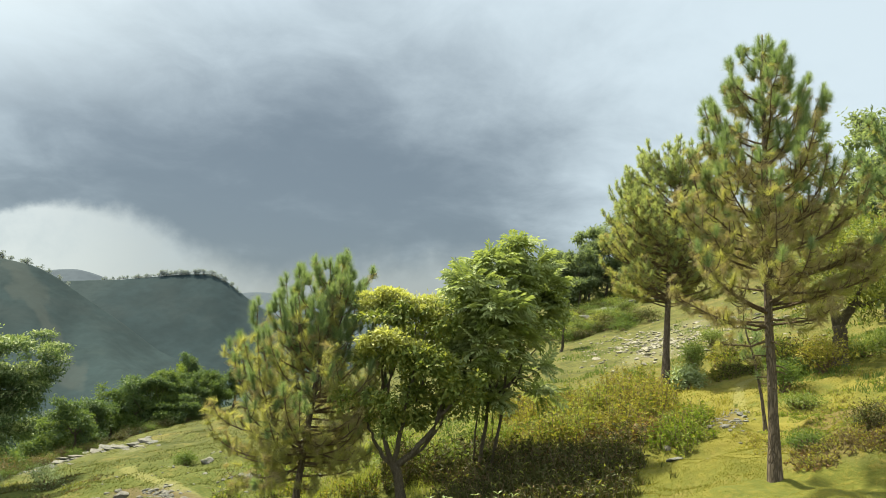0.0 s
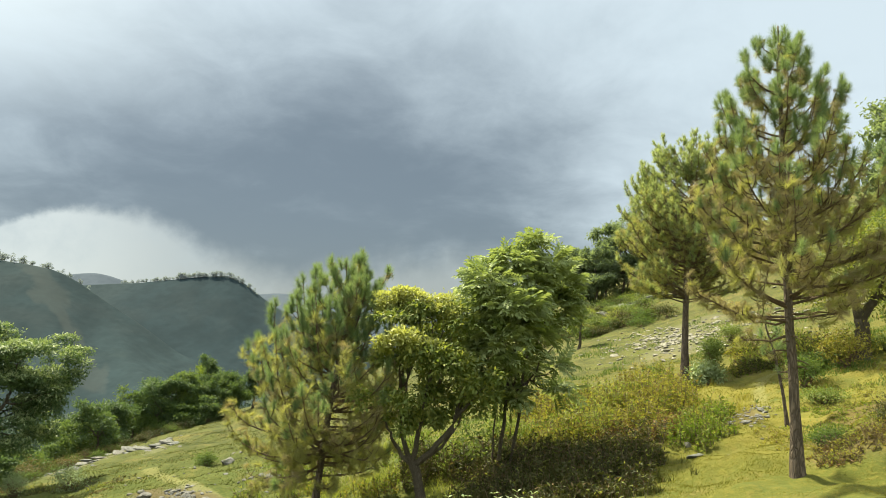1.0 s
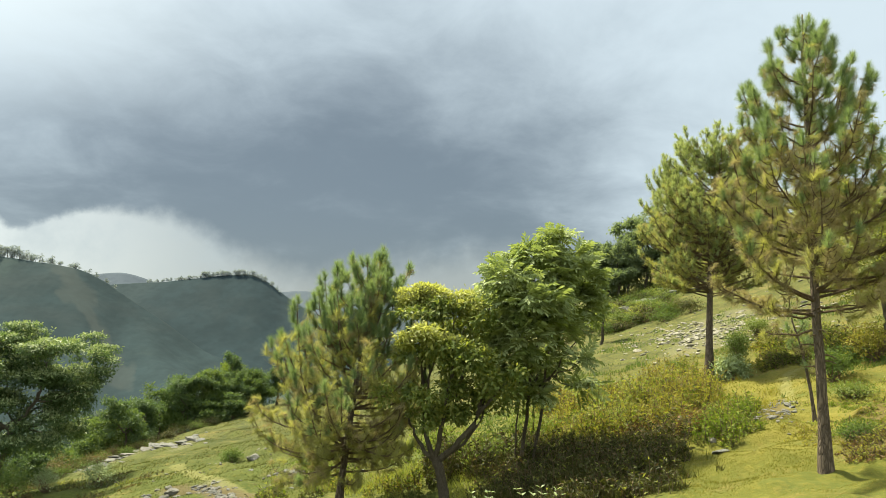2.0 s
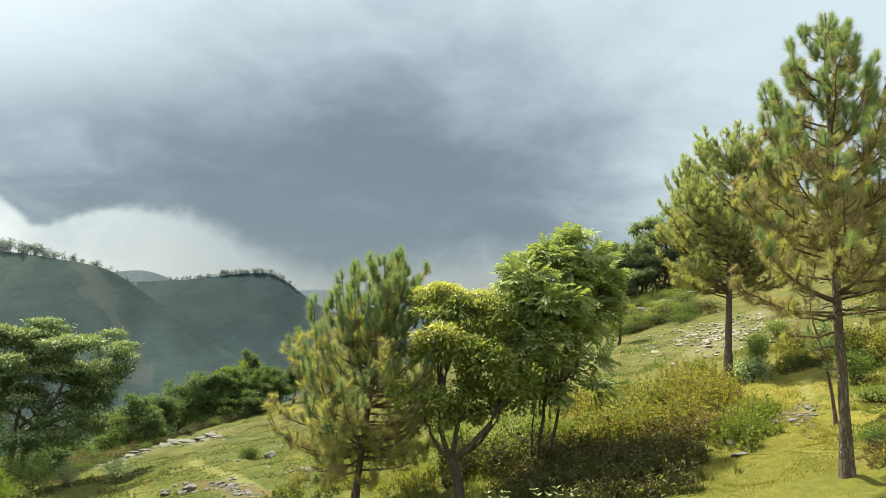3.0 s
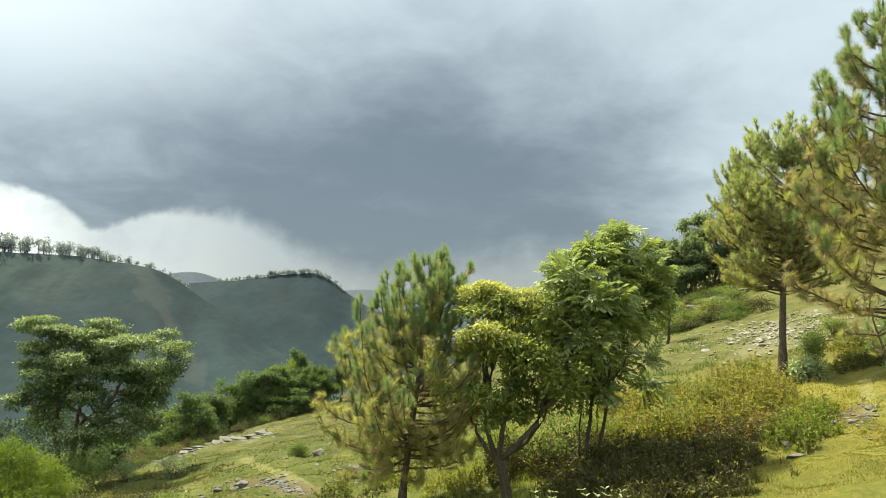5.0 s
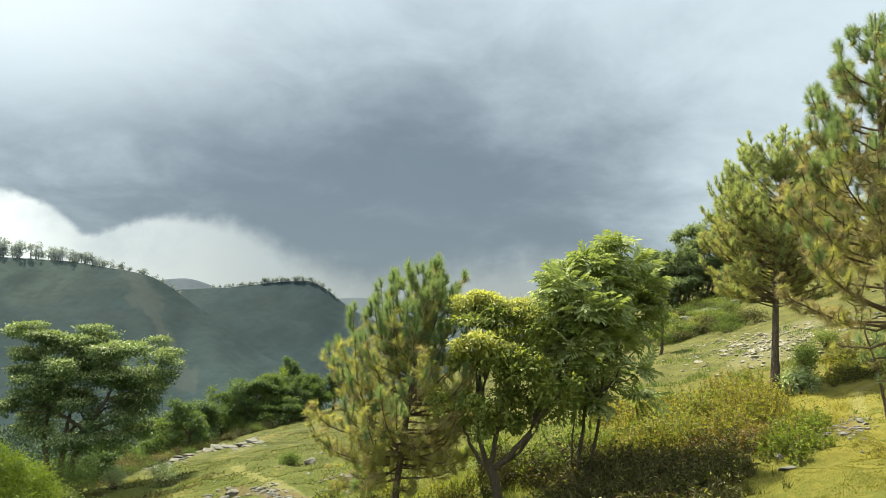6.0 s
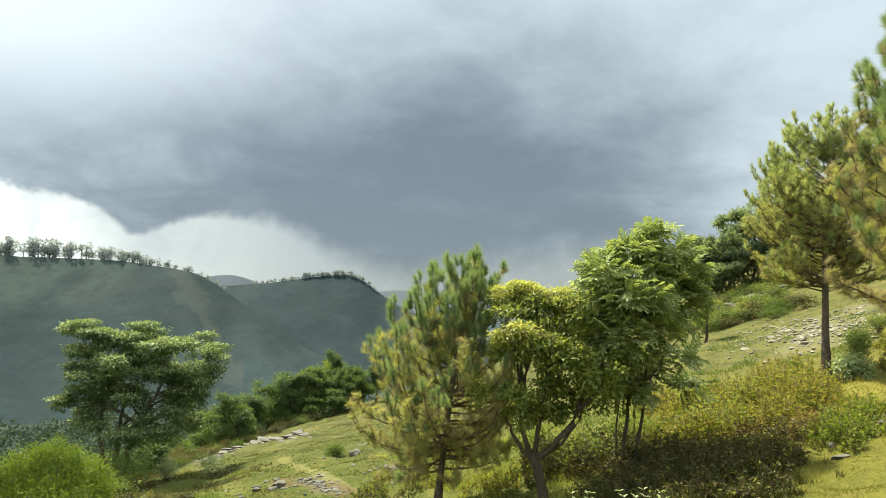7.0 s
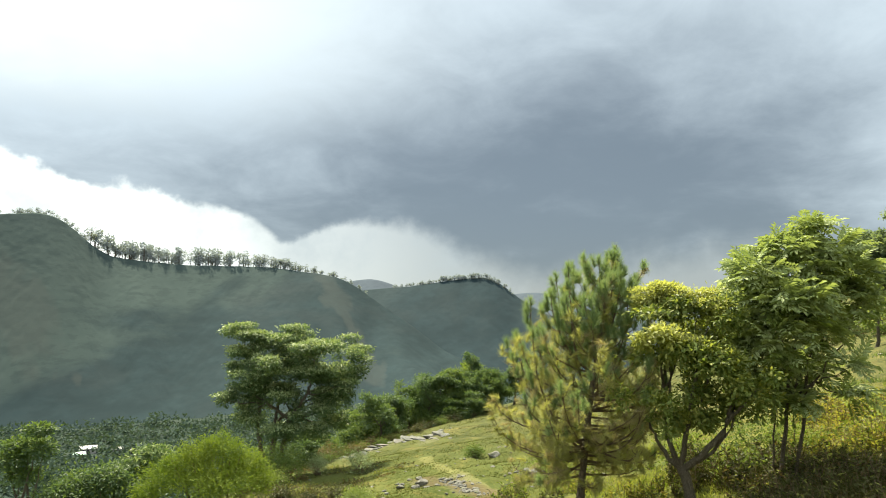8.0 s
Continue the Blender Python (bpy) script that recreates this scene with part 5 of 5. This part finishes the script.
_rng = np.random.default_rng(113)
for i in range(34):
    y = _rng.uniform(25.5, 44.0)
    x = -18.7 + (0.28 * (y - 33) if y > 33 else 0) + _rng.normal(0.0, 0.4)
    tall, wide = _rng.uniform(0.25, 0.85), _rng.uniform(0.35, 0.8)
    g = on_ground(x, y)
    shrub("low olive scrub along the terrace edge", x, y, [(x, y, g[2] + tall * 0.5, wide * 0.8, tall * 0.42), (x - wide * 0.5, y, g[2] + tall * 0.35, wide * 0.6, tall * 0.3), (x + wide * 0.5, y, g[2] + tall * 0.35, wide * 0.6, tall * 0.3)],
          800, 0.075, 0.36, (LEAF_SHADE, LEAF_VALLEY, LEAF_BROWN, LEAF_SHADE, LEAF_VALLEY)[i % 5], 1200 + i, name="edge_shrub", group="scrub along the terrace edge", stems=7, ragged=0.5, rise=0.4)


def sapling(label, x, y, tall, seed):
    """A thin shoot with pairs of broad pale leaves."""
    rng = np.random.default_rng(seed)
    base = on_ground(x, y, 0.02)
    root = thing("sapling", base, label, "sapling", "saplings in the foreground")
    for k in range(3):
        e = np.array([rng.uniform(-0.3, 0.3), rng.uniform(-0.2, 0.2), tall * rng.uniform(0.8, 1.0)])
        pts = bend((0, 0, 0), e, (0.05, 0, 0), 8)
        part("stem", mesh("stem", *tube(pts, np.linspace(0.012, 0.004, 8), 5), TWIG_BARK), root)
        q = np.repeat(pts[2:], 3, 0)
        a = rng.uniform(0, 6.28, len(q))
        way = np.stack([np.cos(a), np.sin(a), rng.uniform(0.1, 0.9, len(q))], -1)
        L = rng.uniform(0.06, 0.11, len(q))
        part("foliage", mesh("foliage", *leaf_cards(q, way, np.tile([[0, 0, 1.0]], (len(q), 1)), L, L * 0.5), LEAF_PALE), root)


for i, (x, y, tall) in enumerate(((0.08, 11.0, 0.84), (0.9, 11.1, 0.7), (1.05, 11.0, 0.66))):
    sapling("pale-leaved sapling standing in the rough grass", x, y, tall, 300 + i)


# ---------------------------------------------------------------- paths, stones, houses
LUMPS = [lump(np.random.default_rng(77 + i)) for i in range(5)]
STONES = {mat: [mesh("stone", *p, mat, False) for p in LUMPS] for mat in (STONE, GREY_STONE)}


def stones(label, group, count, place, small, large, seed, mat=STONE, flat=0.55, name="stone", rubble=0):
    """Loose stones, each half sunk in the ground; place gives a spot. rubble: as many more, joined."""
    rng = np.random.default_rng(seed)
    rest = []
    for i in range(count + rubble):
        x, y = place(rng)
        s = small + (large - small) * rng.uniform() ** 2.5
        k = rng.integers(5)
        m = Matrix.Translation(on_ground(x, y, -0.12 * s)) @ pose(0, 0, 0, rng.uniform(-15, 15), rng.uniform(-15, 15), rng.uniform(0, 360))
        m = m @ Matrix.Diagonal((s * rng.uniform(0.8, 1.5), s, s * flat * rng.uniform(0.6, 1.1), 1))
        if i < count:
            ob = new(name, STONES[mat][k])
            ob.matrix_world = m
            tagged(ob, label, "stone", group)
        else:
            mm = np.array(m)
            rest.append((LUMPS[k][0] @ mm[:3, :3].T + mm[:3, 3], LUMPS[k][1]))
    if rest:
        tagged(new("rubble", mesh("rubble", *joined(rest), mat, False)), label, "stones", kind="stuff")


def along(line, spread):
    p = np.array(line, float)

    def place(rng):
        f = rng.uniform(0, len(p) - 1.001)
        i = int(f)
        c = p[i] + (p[i + 1] - p[i]) * (f - i)
        return c[0] + rng.normal(0, spread), c[1] + rng.normal(0, spread)
    return place


def patch(cx, cy, rx, ry):
    return lambda rng: (cx + rng.normal(0, rx), cy + rng.normal(0, ry))


EDGE = [(-17.4, 30.2), (-17.4, 31.6), (-17.1, 32.8), (-16.6, 33.8), (-15.6, 34.4), (-14.4, 34.9)]
stones("weathered grey limestone slab along the terrace edge", "terrace edge stones", 52, along(EDGE, 0.75), 0.08, 0.46, 410, GREY_STONE, 0.2)
stones("flat grey limestone slab in the terrace grass", "terrace edge stones", 26, along([(-13.7, 31.4), (-14.1, 33.4), (-14.7, 35.0)], 0.5), 0.07, 0.34, 431, GREY_STONE, 0.35)
stones("pale small stones along the terrace edge", "", 0, along(EDGE, 0.9), 0.05, 0.18, 411, GREY_STONE, rubble=50)
BANK = [(-6.1, 17.6), (-6.95, 18.45), (-7.5, 19.5), (-8.2, 20.4)]
stones("small grey stone in the rubble beside the path", "rubble beside the path", 70, along(BANK, 0.16), 0.03, 0.10, 412, GREY_STONE, 0.7, rubble=110)
stones("rough brown rock on the broken bank below the path", "rocks on the broken bank", 14, along([(-8.2, 19.0), (-9.0, 19.6), (-9.3, 20.6)], 0.25), 0.07, 0.20, 432, GREY_STONE, 0.8)
stones("pale pebbles strewn in the terrace grass", "", 0, patch(-7.5, 22.5, 3.0, 3.5), 0.02, 0.09, 413, GREY_STONE, rubble=130)
stones("grey stone among roots behind the young pine", "stones behind the young pine", 30, patch(-5.3, 21.2, 0.7, 0.5), 0.05, 0.17, 414, GREY_STONE)
stones("white limestone block on the stony slope", "rubble on the stony slope", 80, patch(12.0, 38.6, 1.6, 3.4), 0.04, 0.16, 415, STONE, 0.6, rubble=560)
stones("white stones strewn on the upper slope", "", 0, patch(15.0, 39.0, 3.2, 5.0), 0.04, 0.2, 416, STONE, 0.5, rubble=260)
stones("grey rock outcrop under the hillside trees", "", 0, patch(15.0, 66.0, 2.2, 2.5), 0.2, 0.9, 417, GREY_STONE, 0.5, rubble=60)
stones("pale stone beside the path", "stones beside the path", 20, patch(6.2, 15.8, 1.0, 1.6), 0.04, 0.18, 418)
stones("grey stone in the rubble verge of the path", "rubble verge", 34, along([(6.4, 15.4), (6.8, 16.6), (7.3, 18.0)], 0.3), 0.03, 0.10, 433, GREY_STONE, 0.6, rubble=60)
stones("dark boulder in the terrace grass", "", 1, lambda r: (-8.04, 24.7), 0.22, 0.23, 419, GREY_STONE, 0.8, "boulder")
stones("flat pale boulder at the edge of the undergrowth", "", 1, lambda r: (4.7, 14.0), 0.18, 0.19, 420, GREY_STONE, 0.4, "boulder")


def box(lo, hi):
    x0, y0, z0 = lo
    x1, y1, z1 = hi
    v = np.array([(x, y, z) for z in (z0, z1) for y in (y0, y1) for x in (x0, x1)], float)
    q = [(0, 2, 3, 1), (4, 5, 7, 6), (0, 1, 5, 4), (2, 6, 7, 3), (0, 4, 6, 2), (1, 3, 7, 5)]
    return v, np.array([t for a, b, c, d in q for t in ((a, b, c), (a, c, d))])


def house(label, x, y, wide, deep, tall, roof, turn):
    """A small hill house: walls, overhanging pitched roof, door and windows."""
    root = thing("house", on_ground(x, y, 0.2), label, "house", "houses in the valley")
    root.rotation_euler = (0, 0, radians(turn))
    part("wall", mesh("wall", *box((-wide / 2, -deep / 2, 0), (wide / 2, deep / 2, tall)), WHITEWASH, False), root)
    o = 0.5
    ridge = tall + 0.28 * deep
    v = np.array([(-wide / 2 - o, -deep / 2 - o, tall), (wide / 2 + o, -deep / 2 - o, tall), (wide / 2 + o, 0, ridge), (-wide / 2 - o, 0, ridge), (-wide / 2 - o, deep / 2 + o, tall), (wide / 2 + o, deep / 2 + o, tall)])
    v = np.concatenate([v, v - [0, 0, 0.25]])
    t = [(0, 1, 2), (0, 2, 3), (3, 2, 5), (3, 5, 4), (6, 8, 7), (6, 9, 8), (9, 11, 8), (9, 10, 11), (0, 7, 1), (0, 6, 7), (4, 5, 11), (4, 11, 10), (0, 3, 9), (0, 9, 6), (3, 4, 10), (3, 10, 9), (1, 8, 2), (1, 7, 8), (2, 8, 11), (2, 11, 5)]
    part("roof", mesh("roof", v, t, roof, False), root)
    for wx in (-0.3, 0.3):
        pane = part("window", mesh("window", *box((wx * wide - 0.5, -deep / 2 - 0.04, 1.0), (wx * wide + 0.5, -deep / 2 + 0.04, 2.2)), DARK_OPENING, False), root)
        for z in (0.92, 2.2):
            part("sill", mesh("sill", *box((wx * wide - 0.6, -deep / 2 - 0.1, z), (wx * wide + 0.6, -deep / 2 + 0.02, z + 0.08)), WHITEWASH, False), pane)
    part("door", mesh("door", *box((-0.5, -deep / 2 - 0.05, 0.2), (0.5, -deep / 2 + 0.05, 2.2)), DARK_OPENING, False), root)


for label, x, y, w, d, h, roof, turn in (("white house with a pale sheet roof in the valley", -297, 258, 9, 6, 3.2, ROOF_GREY, 50), ("white house with a pale roof beside the trees", -281, 262, 5, 5, 3.4, ROOF_GREY, 30),
                                         ("low house with a teal sheet roof in the valley", -288, 245, 6, 5, 3.0, ROOF_TEAL, 60), ("small white house among the trees", -271, 263, 4, 4, 3.4, WHITEWASH, 20)):
    house(label, x, y, 0.8 * w, 0.8 * d, 0.85 * h, roof, turn)


# ---------------------------------------------------------------- ridge trees and valley woods
def ridge_tree_kind(seed):
    """A wind-shaped pine of the skyline: a bare bole and a few lumps of crown, one metre tall."""
    rng = np.random.default_rng(seed)
    root = thing("ridge_pine", (0, 0, 0), "wind-shaped pine on the skyline, haze paleness in its colour", "tree", "pines on the skyline")
    part("trunk", mesh("trunk", *tube(bend((0, 0, 0), (rng.uniform(-.06, .06), 0, 0.8), (0.03, 0, 0), 5), np.linspace(0.03, 0.012, 5), 5), PINE_BARK), root)
    low = rng.uniform(0.25, 0.6)
    pads = []
    for _ in range(6):
        f = rng.uniform(low, 0.92)
        w = 0.36 * (1.15 - f) ** 0.4 * rng.uniform(0.5, 1.0)
        a = rng.uniform(0, 6.28)
        pads.append((0.7 * w * np.cos(a), 0.7 * w * np.sin(a), f, w * 0.65, w * 0.42))
    p, n = pad_points(rng, pads, 160, 0.2, 1.0, 0.25)
    pieces = [leaf_cards(p, n + random_ways(rng, len(p)) * 0.7, random_ways(rng, len(p)), np.full(len(p), 0.11), np.full(len(p), 0.05))]
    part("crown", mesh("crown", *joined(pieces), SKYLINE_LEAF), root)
    return root


def on_ridge(a, skyline, r):
    el = np.interp(a, [p[0] for p in skyline], [p[1] for p in skyline])
    return r * math.sin(radians(a)), r * math.cos(radians(a)), EYE[2] + r * math.tan(radians(el))


KINDS = [ridge_tree_kind(500 + i) for i in range(7)]
_rng = np.random.default_rng(510)
_spots = [(-49.3, RIDGE_NEAR, 17.0)]
for _ in range(185):
    _at = -49.2 + 20.2 * _rng.uniform() ** 1.15
    _at += 0.5 * math.sin(5.3 * _at) + 0.25 * math.sin(13.0 * _at)
    _spots.append((_at, RIDGE_NEAR, float(np.interp(_at, [-49, -41, -35.5, -32, -29], [12.0, 11.5, 8.5, 4.5, 2.8])) * _rng.uniform(0.15, 1.0) * 1.5))
for low, high, line, count, small, large in ((-60, -49.8, RIDGE_NEAR, 70, 2.0, 4.5), (-26.5, -16.3, RIDGE_MID, 80, 2.5, 6.0), (-22.5, -19.2, RIDGE_MID, 30, 5.0, 9.0)):
    for _ in range(count):
        _spots.append((_rng.uniform(low, high), line, small + (large - small) * _rng.uniform() ** 1.4))
_spots = [(a, line, 980.0 if line is RIDGE_MID else float(np.interp(a, [-80, -50, -30, -17], [560, 640, 740, 760])) + _rng.uniform(4, 14), h) for a, line, h in _spots]
for i, (a, line, r, h) in enumerate(_spots):
    x, y, z = on_ridge(a, line, r)
    sunk = float(_rng.uniform(1.5, 5.0))  # rooted behind the crest
    m = Matrix.Translation((x, y, z - sunk)) @ pose(0, 0, 0, 0, 0, float(_rng.uniform(0, 360)))
    tree = KINDS[i % 7] if i < 7 else copy_thing(KINDS[i % 7], m)
    tree.matrix_basis = m @ Matrix.Scale(h + sunk, 4)


def valley_woods():
    """Treetops over the valley floor and the slope that runs down to it."""
    rng = np.random.default_rng(520)
    n = 8500
    a = np.radians(rng.uniform(-62, -8, n))
    r = 75 * (480 / 75) ** rng.uniform(0, 1, n)
    x, y = r * np.sin(a), r * np.cos(a)
    z = height(x, y)
    keep = (z < -9) & (np.hypot(x + 285, y - 254) > 10)
    x, y, z, r = x[keep], y[keep], z[keep], r[keep]
    n, each = len(x), 24
    s = rng.uniform(1.6, 3.6, n) * np.clip(r / 200, 0.6, 1.2)
    d = random_ways(rng, n * each)
    S = np.repeat(s, each)
    p = np.repeat(np.stack([x, y, z + s * 0.8], -1), each, 0) + d * S[:, None] * np.array([1, 1, 1.1]) * rng.uniform(0.5, 1.0, (n * each, 1))
    L = S * rng.uniform(0.4, 0.7, n * each)
    v, t = leaf_cards(p, d + random_ways(rng, n * each), d + np.array([0, 0, 0.8]), L, L * 0.6)
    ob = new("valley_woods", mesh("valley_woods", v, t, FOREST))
    tagged(ob, "dark green woods over the valley floor", "woods", kind="stuff")


valley_woods()


# ---------------------------------------------------------------- grass
def grass(name, label, count, near, far, az0, az1, tall, width, mat, seed, keep=None):
    rng = np.random.default_rng(seed)
    a = np.radians(rng.uniform(az0, az1, count))
    r = near * (far / near) ** rng.uniform(0, 1, count)
    x, y = r * np.sin(a), r * np.cos(a)
    clump = fractal(x / 1.3, y / 1.3, 3, seed)
    ok = clump > -0.45
    if keep is not None:
        ok &= keep(x, y)
    for half, line in PATHS + SOIL:
        for (x0, y0), (x1, y1) in zip(line, line[1:]):
            f = np.clip(((x - x0) * (x1 - x0) + (y - y0) * (y1 - y0)) / ((x1 - x0) ** 2 + (y1 - y0) ** 2), 0, 1)
            ok &= np.hypot(x - x0 - f * (x1 - x0), y - y0 - f * (y1 - y0)) > half * rng.uniform(-0.6, 1.1, len(x))
    x, y, r, clump = x[ok], y[ok], r[ok], clump[ok]
    n = len(x)
    p = np.stack([x, y, height(x, y) - 0.01], -1)
    w = width * np.clip(r / 14, 0.8, 2.2)
    b = rng.uniform(0, 6.28, n)
    side = np.stack([np.cos(b), np.sin(b), 0 * b], -1) * w[:, None]
    tip = p + np.stack([rng.normal(0, 0.35, n), rng.normal(0, 0.35, n), np.ones(n)], -1) * (tall * rng.uniform(0.4, 1.2, n) * (1 + 0.7 * clump))[:, None]
    v = np.stack([p - side, p + side, tip], 1).reshape(-1, 3)
    ob = new(name, mesh(name, v, np.arange(len(v)).reshape(-1, 3), mat))
    tagged(ob, label, "grass", kind="stuff")


grass("short_grass", "short grazed yellowing grass on the sunny slope", 150000, 10.5, 34, 0, 36, 0.027, 0.009, BLADE, 600)
grass("terrace_grass", "short olive-green grass on the terrace", 150000, 12, 60, -36, 1, 0.045, 0.008, BLADE_GREEN, 606, lambda x, y: -x - 17 + 0.35 * np.maximum(y - 48, 0) < 0)
grass("rough_grass", "rough yellowing grass among the shrubs", 60000, 14, 45, 3, 34, 0.24, 0.007, LEAF_YELLOWING, 601, lambda x, y: (fractal(x / 3, y / 3, 2, 8) > 0.1) & (np.hypot(x - 5.0, y - 20) < 3.6))
grass("terrace_tussocks", "tussocks of rough grass on the terrace", 16000, 14, 44, -34, -6, 0.06, 0.008, LEAF_SHADE, 602, lambda x, y: (fractal(x / 2.2, y / 2.2, 4, 12) > 0.3) & (x > -18.5))
grass("weeds", "green weeds and rough grass round the trees", 34000, 13, 24, -14, 16, 0.17, 0.009, LEAF_OLIVE, 603, lambda x, y: (fractal(x / 2.2, y / 2.2, 2, 15) > -0.1) & (x < 0.2))
# dark blades, coloured for the shade under the trees
grass("shade_grass", "tall grass in the undergrowth, shade in its dark colour", 40000, 12, 17.5, 1, 19, 0.22, 0.009, LEAF_SHADE, 604, lambda x, y: (fractal(x / 0.8, y / 0.8, 2, 18) > 0.0) & (x < 4.2))
grass("slope_tussocks", "dark green tussocks on the stony slope", 60000, 20, 75, 6, 36, 0.16, 0.010, LEAF_VALLEY, 605, lambda x, y: fractal(x / 1.8, y / 1.8, 3, 19) > 0.25)
grass("near_turf", "short turf beside the tall pine", 80000, 9.5, 17, 10, 36, 0.02, 0.008, BLADE, 607)
